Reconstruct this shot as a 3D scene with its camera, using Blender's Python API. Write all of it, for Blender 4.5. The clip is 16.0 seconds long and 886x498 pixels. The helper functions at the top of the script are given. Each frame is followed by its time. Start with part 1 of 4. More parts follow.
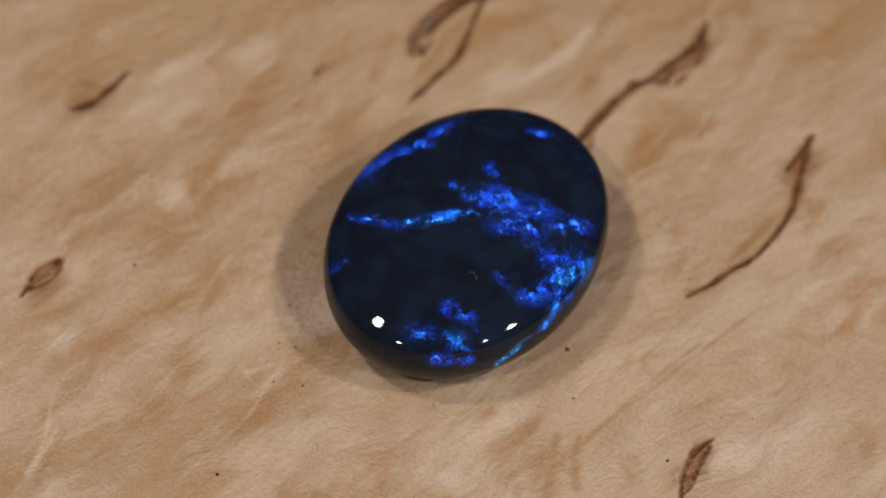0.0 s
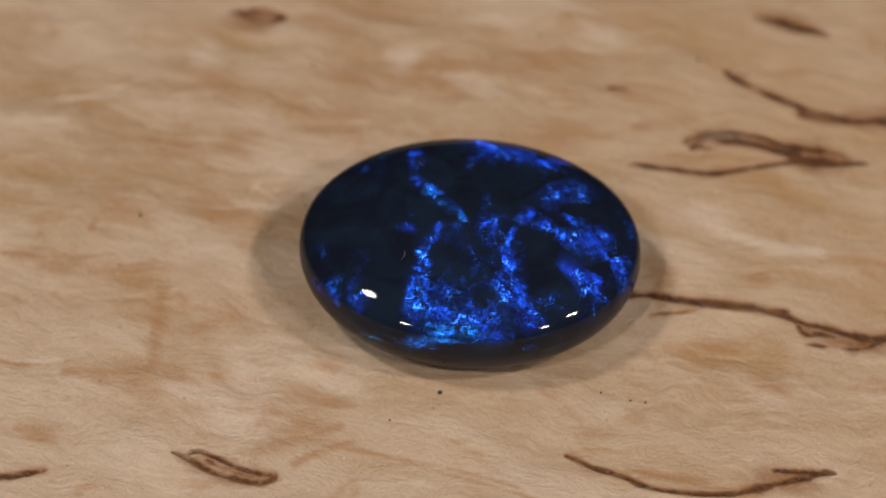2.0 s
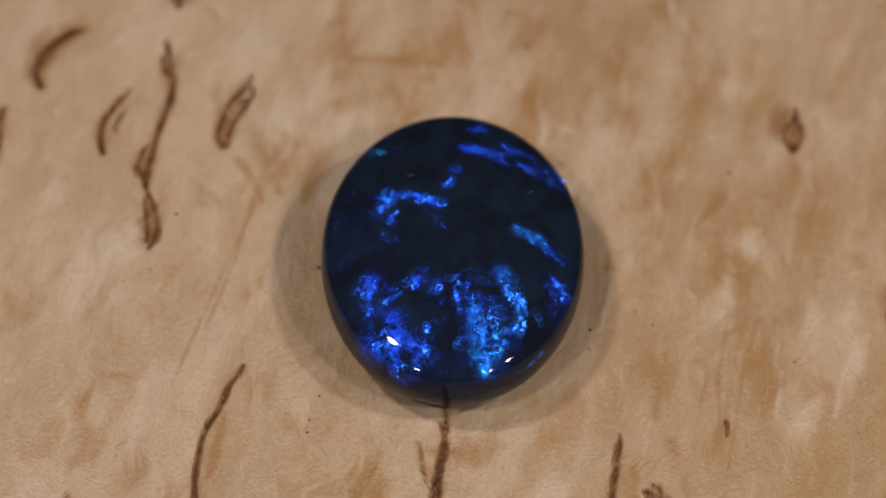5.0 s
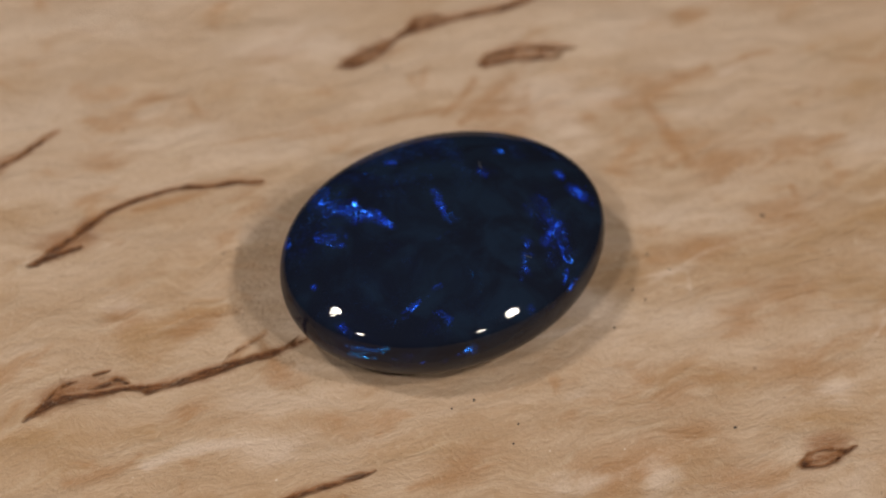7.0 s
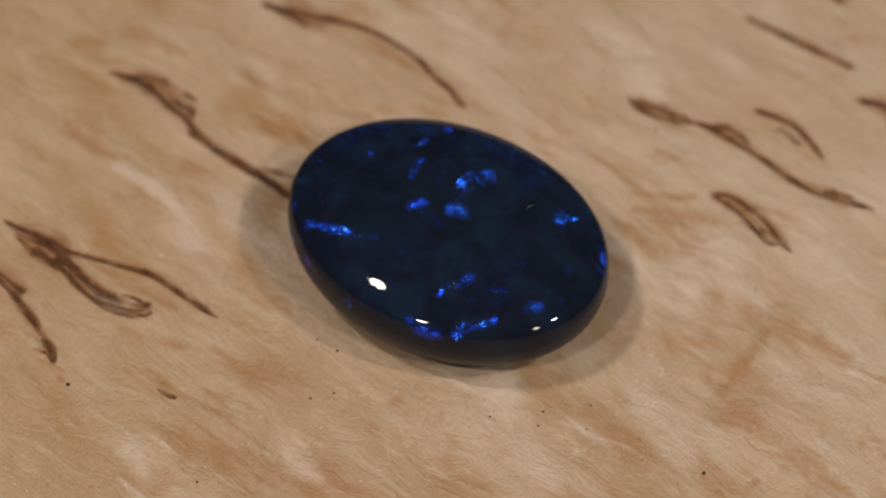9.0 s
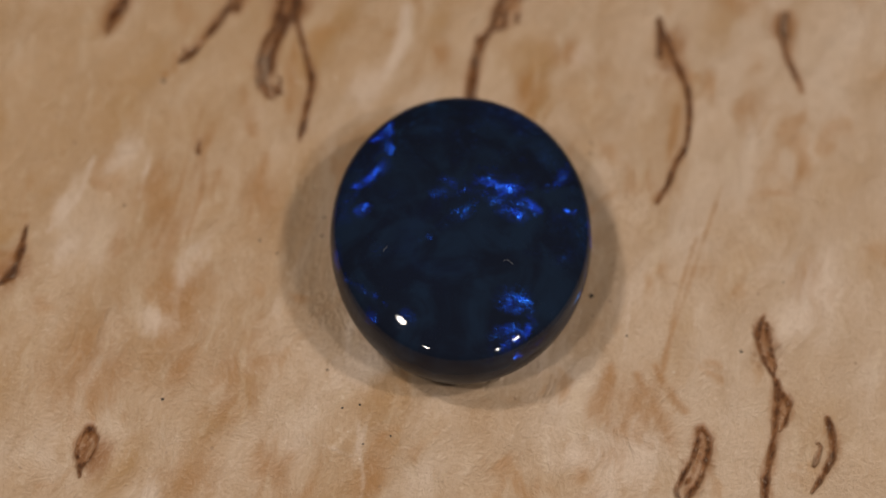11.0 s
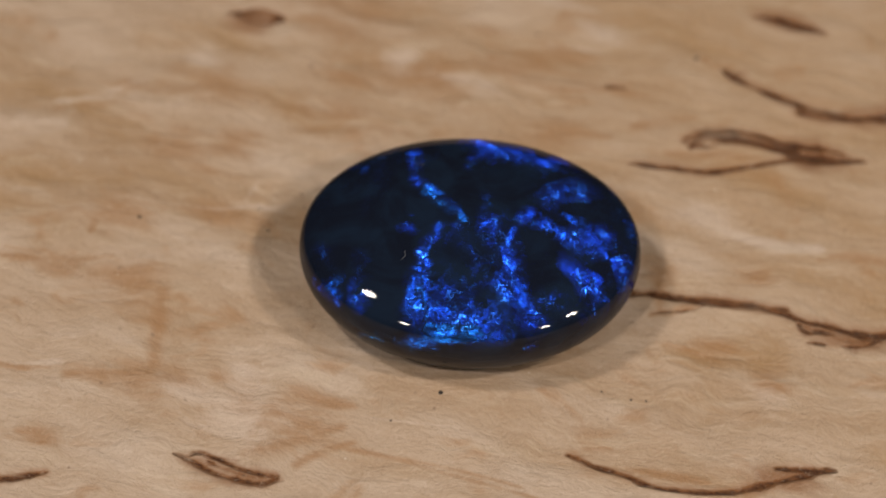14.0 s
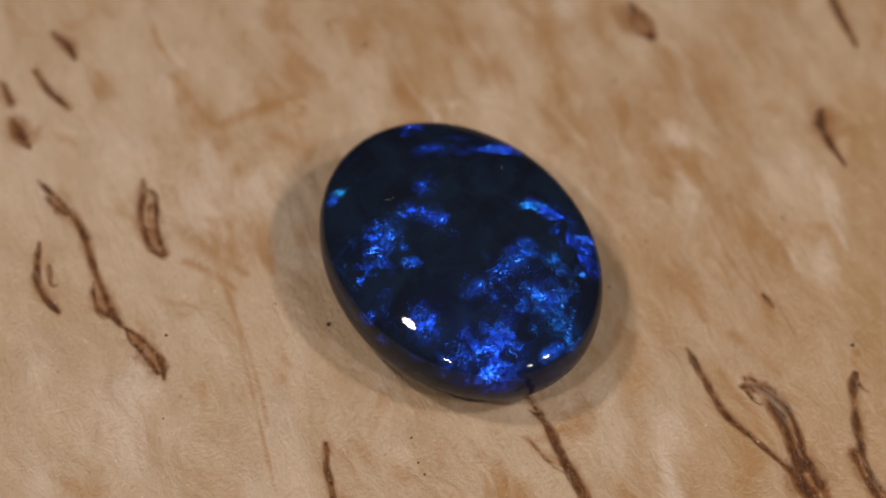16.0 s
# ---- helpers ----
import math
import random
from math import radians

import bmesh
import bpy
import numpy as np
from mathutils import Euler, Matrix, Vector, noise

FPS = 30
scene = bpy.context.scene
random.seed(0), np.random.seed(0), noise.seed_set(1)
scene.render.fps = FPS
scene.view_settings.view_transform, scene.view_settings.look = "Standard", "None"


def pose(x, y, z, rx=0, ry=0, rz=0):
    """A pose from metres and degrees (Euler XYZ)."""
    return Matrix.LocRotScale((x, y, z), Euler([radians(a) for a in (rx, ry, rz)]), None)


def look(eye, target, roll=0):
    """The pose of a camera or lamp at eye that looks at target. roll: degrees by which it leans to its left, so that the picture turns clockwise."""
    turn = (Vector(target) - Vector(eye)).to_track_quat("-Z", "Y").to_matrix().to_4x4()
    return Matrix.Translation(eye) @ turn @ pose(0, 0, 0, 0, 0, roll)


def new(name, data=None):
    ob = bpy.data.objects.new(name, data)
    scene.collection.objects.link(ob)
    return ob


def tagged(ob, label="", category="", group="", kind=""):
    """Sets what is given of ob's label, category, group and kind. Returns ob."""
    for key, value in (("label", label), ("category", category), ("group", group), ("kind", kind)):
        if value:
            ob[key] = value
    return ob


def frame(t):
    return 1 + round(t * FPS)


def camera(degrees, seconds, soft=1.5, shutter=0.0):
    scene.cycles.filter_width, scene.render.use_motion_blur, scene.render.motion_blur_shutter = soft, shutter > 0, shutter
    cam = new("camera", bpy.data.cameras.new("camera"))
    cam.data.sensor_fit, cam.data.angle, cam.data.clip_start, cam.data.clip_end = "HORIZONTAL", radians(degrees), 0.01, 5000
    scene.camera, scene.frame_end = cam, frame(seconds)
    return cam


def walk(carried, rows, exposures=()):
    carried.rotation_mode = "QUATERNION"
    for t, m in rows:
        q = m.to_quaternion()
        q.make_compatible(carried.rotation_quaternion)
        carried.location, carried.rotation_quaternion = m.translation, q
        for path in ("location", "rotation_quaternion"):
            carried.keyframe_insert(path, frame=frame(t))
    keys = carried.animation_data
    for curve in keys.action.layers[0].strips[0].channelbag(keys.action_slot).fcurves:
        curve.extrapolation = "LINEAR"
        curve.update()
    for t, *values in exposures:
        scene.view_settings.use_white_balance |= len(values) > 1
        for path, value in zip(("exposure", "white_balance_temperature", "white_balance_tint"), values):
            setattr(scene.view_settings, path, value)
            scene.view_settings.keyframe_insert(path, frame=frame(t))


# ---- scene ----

# ---- camera: a macro shot, standing still over a turning board ----
EYE = Vector((0.0, -0.08613, 0.11176))
AIM = Vector((-0.00061, 0.00111, 0.00094))
cam = camera(15.95, 16.0, soft=1.8)
cam.data.dof.use_dof = True
cam.data.dof.focus_distance = 0.1345
cam.data.dof.aperture_fstop = 37.0
walk(cam, [(0.0, look(EYE, AIM, 2.94)), (16.0, look(EYE, AIM, 2.94))])

# ---- light: four small studio lamps in a square over the board, in a dim room ----
world = bpy.data.worlds.new("room_air")
world.use_nodes = True
world.node_tree.nodes["Background"].inputs[0].default_value = (0.012, 0.012, 0.014, 1)
world.node_tree.nodes["Background"].inputs[1].default_value = 1.0
scene.world = world


def lamp(way, distance, watts, size, colour=(1.0, 0.92, 0.83)):
    data = bpy.data.lights.new("studio_lamp", "AREA")
    data.shape, data.size, data.energy, data.color = "DISK", size, watts, colour
    ob = new("studio_lamp", data)
    ob.matrix_world = look(Vector(way).normalized() * distance, (0, 0, 0))
    return ob


LAMPS = ((0.478, -0.471, 0.733), (0.555, -0.198, 0.798), (-0.455, -0.046, 0.887), (-0.331, -0.469, 0.814))
for way, watts, size in zip(LAMPS, (0.276, 0.374, 0.374, 0.306), (0.021, 0.023, 0.030, 0.023)):
    lamp(way, 0.35, watts, size)
scene.view_settings.exposure = 0.0


# ---- material helpers ----
class Nodes:
    """Short hand for building a node material."""

    def __init__(self, name):
        self.material = bpy.data.materials.new(name)
        self.material.use_nodes = True
        self.tree = self.material.node_tree
        self.shader = self.tree.nodes["Principled BSDF"]

    def put(self, socket, value):
        if isinstance(value, bpy.types.NodeSocket):
            self.tree.links.new(value, socket)
        elif value is not None:
            socket.default_value = value

    def node(self, kind, outlet=0, sets=(), **inputs):
        n = self.tree.nodes.new(kind)
        for key, value in sets:
            setattr(n, key, value)
        for key, value in inputs.items():
            self.put(n.inputs[int(key[1:]) if key[0] == "i" and key[1:].isdigit() else key.replace("_", " ")], value)
        return n.outputs[outlet]

    def math(self, op, a, b=None, c=None, clamp=False):
        return self.node("ShaderNodeMath", 0, (("operation", op), ("use_clamp", clamp)), i0=a, i1=b, i2=c)

    def vec(self, op, a, b=None):
        n = self.tree.nodes.new("ShaderNodeVectorMath")
        n.operation = op
        self.put(n.inputs[0], a)
        if b is not None:
            self.put(n.inputs["Scale"] if op == "SCALE" else n.inputs[1], b)
        return n.outputs["Value"] if op in ("DOT_PRODUCT", "LENGTH", "DISTANCE") else n.outputs[0]

    def noise(self, where, scale, detail=3.0, rough=0.55, distort=0.0, outlet=0):
        return self.node("ShaderNodeTexNoise", outlet, (), Vector=where, Scale=scale, Detail=detail, Roughness=rough, Distortion=distort)

    def voronoi(self, where, scale, feature="F1", outlet="Distance", randomness=1.0):
        return self.node("ShaderNodeTexVoronoi", outlet, (("feature", feature),), Vector=where, Scale=scale, Randomness=randomness)

    def step(self, value, low, high, to_low=0.0, to_high=1.0):
        n = self.tree.nodes.new("ShaderNodeMapRange")
        n.interpolation_type = "SMOOTHSTEP"
        for i, v in enumerate((value, low, high, to_low, to_high)):
            self.put(n.inputs[i], v)
        return n.outputs[0]

    def mix(self, fac, a, b, blend="MIX"):
        n = self.tree.nodes.new("ShaderNodeMix")
        n.data_type, n.blend_type = "RGBA", blend
        self.put(n.inputs[0], fac)
        self.put(n.inputs[6], a if isinstance(a, bpy.types.NodeSocket) else (*a, 1))
        self.put(n.inputs[7], b if isinstance(b, bpy.types.NodeSocket) else (*b, 1))
        return n.outputs[2]

    def attribute(self, name, outlet="Fac"):
        return self.node("ShaderNodeAttribute", outlet, (("attribute_name", name),))

    def position(self):
        return self.node("ShaderNodeTexCoord", "Object")

    def mapped(self, where, turn=0.0, scale=(1, 1, 1)):
        n = self.tree.nodes.new("ShaderNodeMapping")
        n.vector_type = "TEXTURE"
        self.put(n.inputs["Vector"], where)
        n.inputs["Rotation"].default_value = (0, 0, radians(turn))
        n.inputs["Scale"].default_value = scale
        return n.outputs[0]

    def bump(self, height, distance, strength=1.0, normal=None):
        n = self.tree.nodes.new("ShaderNodeBump")
        n.inputs["Strength"].default_value, n.inputs["Distance"].default_value = strength, distance
        self.put(n.inputs["Height"], height)
        if normal is not None:
            self.put(n.inputs["Normal"], normal)
        return n.outputs[0]


GRAIN = 47.0     # degrees, the way the grain runs on the board


def birch():
    """Pale curly birch with brown clouds, dark bark streaks and a fine grain."""
    m = Nodes("curly_birch")
    where = m.position()
    warp = m.vec("SCALE", m.vec("SUBTRACT", m.noise(where, 240, 2, 0.5, 0, 1), (0.5, 0.5, 0.5)), 0.002)
    where = m.vec("ADD", where, warp)
    along = m.mapped(where, GRAIN, (2.8, 1.0, 1.0))
    fibre = m.mapped(where, GRAIN, (4.5, 1.0, 1.0))
    swirl = m.noise(along, 150, 3, 0.55, 0.8)
    cloud = m.noise(along, 330, 4, 0.5, 0.25)
    small = m.noise(along, 1100, 4, 0.6, 0.2)
    fine = m.noise(fibre, 7000, 3, 0.7)
    base = m.mix(m.step(swirl, 0.36, 0.64), (0.540, 0.382, 0.262), (0.450, 0.290, 0.170))
    base = m.mix(m.math("MULTIPLY", m.step(cloud, 0.50, 0.73), 0.95), base, (0.395, 0.222, 0.090))
    base = m.mix(m.math("MULTIPLY", m.step(cloud, 0.50, 0.27), 0.9), base, (0.63, 0.485, 0.375))
    base = m.mix(m.math("MULTIPLY", m.step(small, 0.50, 0.76), 0.45), base, (0.36, 0.205, 0.09))
    base = m.mix(m.math("MULTIPLY", m.step(small, 0.47, 0.24), 0.45), base, (0.68, 0.53, 0.40))
    # the board turns warmer towards one side
    warm = m.step(m.vec("DOT_PRODUCT", where, (-0.2, 1.0, 0.0)), 0.0, 0.022, 0.0, 0.46)
    base = m.mix(warm, base, (0.44, 0.255, 0.110))
    cool = m.step(m.vec("DOT_PRODUCT", where, (-0.75, 0.66, 0.0)), 0.002, -0.016, 0.0, 0.34)
    base = m.mix(cool, base, (0.61, 0.470, 0.360))
    spot = m.step(m.noise(m.mapped(where, GRAIN, (1.8, 1.0, 1.0)), 480, 3, 0.5, 0.7), 0.57, 0.74)
    base = m.mix(m.math("MULTIPLY", spot, 0.6), base, (0.390, 0.185, 0.058))
    edge = m.math("ADD", m.math("SUBTRACT", m.noise(along, 520, 5, 0.62, 0.7), 0.5), m.math("MULTIPLY", m.math("SUBTRACT", small, 0.5), 0.6))
    fleck = m.step(m.math("ADD", m.attribute("fleck"), m.math("MULTIPLY", edge, 1.7)), -0.05, 1.15)
    base = m.mix(m.math("MULTIPLY", fleck, 0.76), base, (0.365, 0.172, 0.054))
    pale = m.step(m.math("ADD", m.attribute("pale"), m.math("MULTIPLY", edge, -2.0)), 0.0, 1.2)
    base = m.mix(m.math("MULTIPLY", pale, 0.72), base, (0.69, 0.545, 0.44))
    jag = m.math("SUBTRACT", m.noise(m.mapped(where, GRAIN, (3.0, 1.0, 1.0)), 2600, 4, 0.7), 0.5)
    fade = m.math("SUBTRACT", m.noise(where, 900, 2, 0.5), 0.5)
    streak_edge = m.math("ADD", m.attribute("streak"), m.math("ADD", m.math("MULTIPLY", jag, 1.0), m.math("MULTIPLY", fade, 1.6)))
    halo = m.step(m.math("ADD", m.attribute("halo"), m.math("MULTIPLY", edge, 1.2)), -0.05, 0.85)
    base = m.mix(m.math("MULTIPLY", halo, 0.88), base, (0.290, 0.122, 0.037))
    dark = m.step(streak_edge, -0.22, 0.75)
    grit = m.noise(m.mapped(where, GRAIN, (2.5, 1.0, 1.0)), 4500, 4, 0.7)
    base = m.mix(m.math("MULTIPLY", dark, 0.97), base, m.mix(m.math("MULTIPLY", m.step(streak_edge, 0.22, 0.68), m.step(grit, 0.72, 0.42, 0.35, 1.0)), (0.235, 0.084, 0.025), (0.055, 0.018, 0.008)))
    base = m.mix(m.math("MULTIPLY", m.step(fine, 0.5, 0.75), 0.2), base, (0.33, 0.20, 0.11))
    ridge = m.noise(m.mapped(where, GRAIN + 12, (7.0, 1.0, 1.0)), 1500, 4, 0.6, 0.3)
    base = m.mix(m.math("MULTIPLY", m.step(ridge, 0.54, 0.72), 0.32), base, (0.66, 0.52, 0.38))
    mottle = m.noise(where, 5200, 4, 0.7)
    base = m.mix(m.math("MULTIPLY", m.step(mottle, 0.48, 0.72), 0.3), base, (0.36, 0.215, 0.115))
    base = m.mix(m.math("MULTIPLY", m.step(mottle, 0.46, 0.27), 0.3), base, (0.70, 0.55, 0.41))
    pin = m.node("ShaderNodeSeparateColor", 0, (), Color=m.voronoi(where, 1500, "F1", "Color"))
    pin = m.math("MULTIPLY", m.step(pin, 0.90, 0.92), m.step(m.voronoi(where, 1500), 0.16, 0.06))
    base = m.mix(m.math("MULTIPLY", pin, 0.55), base, (0.20, 0.11, 0.06))
    # sparkle of the fibres, painted as tiny pale dots into the base colour
    painted_glint = m.node("ShaderNodeSeparateColor", 1, (), Color=m.voronoi(where, 1900, "F1", "Color"))
    painted_glint = m.math("MULTIPLY", m.step(painted_glint, 0.94, 0.95), m.step(m.voronoi(where, 1900), 0.12, 0.05))
    base = m.mix(m.math("MULTIPLY", painted_glint, 0.6), base, (0.82, 0.72, 0.60))
    m.put(m.shader.inputs["Base Color"], base)
    m.put(m.shader.inputs["Roughness"], m.step(fine, 0.3, 0.7, 0.42, 0.58))
    m.put(m.shader.inputs["Specular IOR Level"], m.step(dark, 0.0, 1.0, 1.0, 0.15))
    # the fibres spread their sheen across the grain
    across = m.tree.nodes.new("ShaderNodeVectorTransform")
    across.vector_type, across.convert_from, across.convert_to = "VECTOR", "OBJECT", "WORLD"
    across.inputs[0].default_value = (-math.sin(radians(GRAIN)), math.cos(radians(GRAIN)), 0)
    m.put(m.shader.inputs["Tangent"], across.outputs[0])
    m.shader.inputs["Anisotropic"].default_value = 0.85
    relief = m.math("ADD", m.math("MULTIPLY", fine, 0.12), m.math("MULTIPLY", dark, -0.9))
    relief = m.math("ADD", relief, m.math("ADD", m.math("MULTIPLY", small, 0.9), m.math("MULTIPLY", cloud, -3.0)))
    relief = m.math("ADD", relief, m.math("ADD", m.math("MULTIPLY", ridge, 0.6), m.math("MULTIPLY", mottle, 0.5)))
    m.put(m.shader.inputs["Normal"], m.bump(relief, 0.00016, 1.0))
    return m.material


def plain(name, colour, rough, scale):
    m = Nodes(name)
    n = m.noise(m.position(), scale, 5, 0.6)
    m.put(m.shader.inputs["Base Color"], m.mix(n, [c * 0.8 for c in colour], [c * 1.2 for c in colour]))
    m.shader.inputs["Roughness"].default_value = rough
    m.put(m.shader.inputs["Normal"], m.bump(m.noise(m.position(), scale * 8, 4, 0.6), 0.002, 0.3))
    return m.material


LAYERS = 4     # three of seams, one of faint haze


def opal():
    """Black opal: a dark body under a polished skin, with layers of mirror-like platelets tilted to flare blue towards
    the camera.
    """
    m = Nodes("black_opal")
    where = m.position()
    half = (0.5, 0.5, 0.5)
    body = m.mix(m.step(m.noise(where, 420, 4, 0.6, 0.6), 0.38, 0.66), (0.0075, 0.0100, 0.0190), (0.0095, 0.0170, 0.0340))
    m.put(m.shader.inputs["Base Color"], body)
    m.shader.inputs["Roughness"].default_value = 0.6
    m.shader.inputs["Specular IOR Level"].default_value = 0.0
    m.shader.inputs["Coat Weight"].default_value = 0.62
    m.shader.inputs["Coat IOR"].default_value = 1.42
    m.shader.inputs["Coat Roughness"].default_value = 0.03
    both = m.shader.outputs[0]
    for k in range(LAYERS):
        here = m.vec("ADD", where, (0.013 * k, 0.007 * k, 0.0))
        bent = m.vec("ADD", here, m.vec("SCALE", m.vec("SUBTRACT", m.noise(here, 900, 3, 0.6, 0, 1), half), 0.0011))
        haze = k == LAYERS - 1
        ripple = m.noise(bent, 1500, 4, 0.6, 0.6, 1)
        grain = m.voronoi(here, 7000, "F1", "Color")
        torn = m.math("SUBTRACT", m.noise(bent, 1500, 4, 0.6, 0.9), 0.5)
        field = m.math("ADD", m.attribute("flash_%d" % k), m.math("MULTIPLY", torn, 0.8 if haze else 3.0))
        glow, spark = 1.0, 0.0
        if not haze:
            # thin bright edges where the seams are torn
            glow = m.step(m.noise(bent, 2300, 3, 0.55, 1.0), 0.43, 0.66, 0.0, 0.85)
            crease = m.math("ABSOLUTE", m.math("SUBTRACT", m.noise(bent, 1700, 2, 0.5, 1.2), 0.5))
            spark = m.math("MULTIPLY", m.step(crease, 0.0, 0.032, 1.0, 0.0), m.step(m.noise(here, 1300, 2, 0.5), 0.44, 0.6))
            glow = m.math("ADD", glow, m.math("MULTIPLY", spark, 4.5))
        lit = m.math("MULTIPLY", m.step(field, 0.12, 1.3), glow)
        if not haze:
            lit = m.math("ADD", lit, m.step(m.attribute("flash_%d" % k), -0.6, 0.9, 0.0, 0.2))
        mask = m.math("MULTIPLY", lit, m.math("MULTIPLY", m.attribute("power_%d" % k), 0.30))
        tilt = m.vec("ADD", m.vec("SCALE", m.vec("SUBTRACT", ripple, half), 0.25 if haze else 0.55), m.vec("SCALE", m.vec("SUBTRACT", grain, half), 0.0 if haze else 0.03))
        # these normals are aimed for the camera's view and turn with the stone
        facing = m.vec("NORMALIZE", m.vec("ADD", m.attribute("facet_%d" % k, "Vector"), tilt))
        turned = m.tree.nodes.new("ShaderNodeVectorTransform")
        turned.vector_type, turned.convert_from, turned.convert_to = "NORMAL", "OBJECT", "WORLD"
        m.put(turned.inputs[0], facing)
        hue = m.math("ADD", m.attribute("hue_%d" % k), m.math("MULTIPLY", torn, 0.7), None, True)
        colour = m.mix(hue, (0.003, 0.026, 0.42), (0.003, 0.130, 0.36))
        colour = m.mix(m.math("MULTIPLY", spark, 0.7), colour, (0.02, 0.12, 0.50))
        gloss = m.node("ShaderNodeBsdfGlossy", 0, (), Color=m.mix(mask, (0, 0, 0), colour), Roughness=0.42 if haze else 0.23, Normal=turned.outputs[0])
        both = m.node("ShaderNodeAddShader", 0, (), i0=both, i1=gloss)
    m.put(m.tree.nodes["Material Output"].inputs["Surface"], both)
    return m.material


# ---- room shell and the table under the board, unseen; walls added dark for reflections ----
def box(name, low, high, material, kind="structure", bevel=0.0):
    bm = bmesh.new()
    bmesh.ops.create_cube(bm, size=1)
    low, high = Vector(low), Vector(high)
    for v in bm.verts:
        v.co = Vector([low[i] + (v.co[i] + 0.5) * (high[i] - low[i]) for i in range(3)])
    if bevel:
        bmesh.ops.bevel(bm, geom=bm.edges[:], offset=bevel, segments=3, affect="EDGES", profile=0.5)
    mesh = bpy.data.meshes.new(name)
    bm.to_mesh(mesh)
    bm.free()
    mesh.materials.append(material)
    return tagged(new(name, mesh), kind=kind)


BOARD_TOP, BOARD_THICK = 0.0, 0.016
TABLE = BOARD_TOP - BOARD_THICK
wall_paint = plain("dim_wall_paint", (0.10, 0.09, 0.085), 0.8, 3)
tabletop = plain("dark_table_top", (0.06, 0.045, 0.035), 0.5, 30)
H = 1.6
tagged(box("floor", (-H, -H, TABLE - 0.80), (H, H, TABLE - 0.75), wall_paint), "dim painted room floor under the table", "floor")
tagged(box("ceiling", (-H, -H, 1.65), (H, H, 1.70), wall_paint), "dim painted ceiling over the table", "ceiling")
for label, low, high in (("north", (-H, H, TABLE - 0.75), (H, H + 0.05, 1.65)), ("south", (-H, -H - 0.05, TABLE - 0.75), (H, -H, 1.65)),
                         ("east", (H, -H, TABLE - 0.75), (H + 0.05, H, 1.65)), ("west", (-H - 0.05, -H, TABLE - 0.75), (-H, H, 1.65))):
    tagged(box("wall_" + label, low, high, wall_paint), "dim painted room wall", "wall")
tagged(box("work_bench", (-0.6, -0.6, TABLE - 0.75), (0.6, 0.6, TABLE), tabletop, "", bevel=0.004), "dark wooden work bench under the turning board", "bench")


# ---- the board ----
HALF = 0.036      # the finely meshed middle of the board
CELLS = 560
axis = np.linspace(-HALF, HALF, CELLS + 1)
GX, GY = np.meshgrid(axis, axis)
FIELDS = {name: np.full(GX.shape, -1.0) for name in ("streak", "halo", "fleck", "pale")}
MM = 0.001


def smooth_line(points, steps=8):
    """A Catmull-Rom line through a few points of (x, y, width)."""
    pts = [np.array(p, float) for p in points]
    pts = [2 * pts[0] - pts[1], *pts, 2 * pts[-1] - pts[-2]]
    line = []
    for a, b, c, d in zip(pts, pts[1:], pts[2:], pts[3:]):
        for s in np.linspace(0, 1, steps, endpoint=False):
            line.append(0.5 * (2 * b + (c - a) * s + (2 * a - 5 * b + 4 * c - d) * s ** 2 + (3 * b - a - 3 * c + d) * s ** 3))
    line.append(pts[-2])
    return np.array(line)


def stroke(field, points, grow=1.0, strength=1.0):
    """Lays a line of varying width (millimetres) into a field: 1 in its middle, 0 at its edge, below 0 outside."""
    line = smooth_line(points)
    for a, b in zip(line, line[1:]):
        wide = max(a[2], b[2]) * grow * 2.2
        lo = np.searchsorted(axis, (np.minimum(a, b)[:2] - wide) * MM)
        hi = np.searchsorted(axis, (np.maximum(a, b)[:2] + wide) * MM)
        if (hi <= lo).any():
            continue
        part = np.s_[lo[1]:hi[1], lo[0]:hi[0]]
        px, py = GX[part] / MM - a[0], GY[part] / MM - a[1]
        d = b[:2] - a[:2]
        s = np.clip((px * d[0] + py * d[1]) / max(d @ d, 1e-9), 0, 1)
        w = np.maximum((a[2] + (b[2] - a[2]) * s) * grow, 0.02)
        value = (1 - np.hypot(px - s * d[0], py - s * d[1]) / w) * strength * np.clip(0.5 + 1.7 * w / grow, 0.55, 1)
        FIELDS[field][part] = np.maximum(FIELDS[field][part], np.maximum(value, -1))


def streak(*points, strength=1.0, halo=2.9):
    """A dark bark streak with a brown halo."""
    stroke("streak", points, 1.0, strength)
    stroke("halo", points, halo, strength)


def line(field, *points):
    """A soft pale or brown line in the grain."""
    stroke(field, points)


def patch(field, x, y, long, wide, turn=0.0, strength=1.0):
    """A soft oval cloud, turned from the grain by some degrees."""
    a = radians(GRAIN + turn)
    px, py = GX / MM - x, GY / MM - y
    u, v = px * math.cos(a) + py * math.sin(a), py * math.cos(a) - px * math.sin(a)
    FIELDS[field][:] = np.maximum(FIELDS[field], np.maximum((1 - np.hypot(u / long, v / wide)) * strength, -1))


# the dark streaks and clouds of this board, in millimetres from the middle
streak((2.57, 3.79, 0.08), (3.38, 5.49, 0.11), (4.05, 6.98, 0.11))
streak((-18.28, 8.82, 0.06), (-17.42, 9.24, 0.31), (-16.25, 10.50, 0.08))
streak((-2.08, -23.73, 0.11), (-1.90, -22.89, 0.22), (-1.33, -21.90, 0.08))
streak((0.28, -23.02, 0.11), (0.95, -21.62, 0.18), (1.25, -20.29, 0.11))
streak((-17.70, 9.00, 0.22), (-16.79, 9.95, 0.22), (-15.76, 11.45, 0.06))
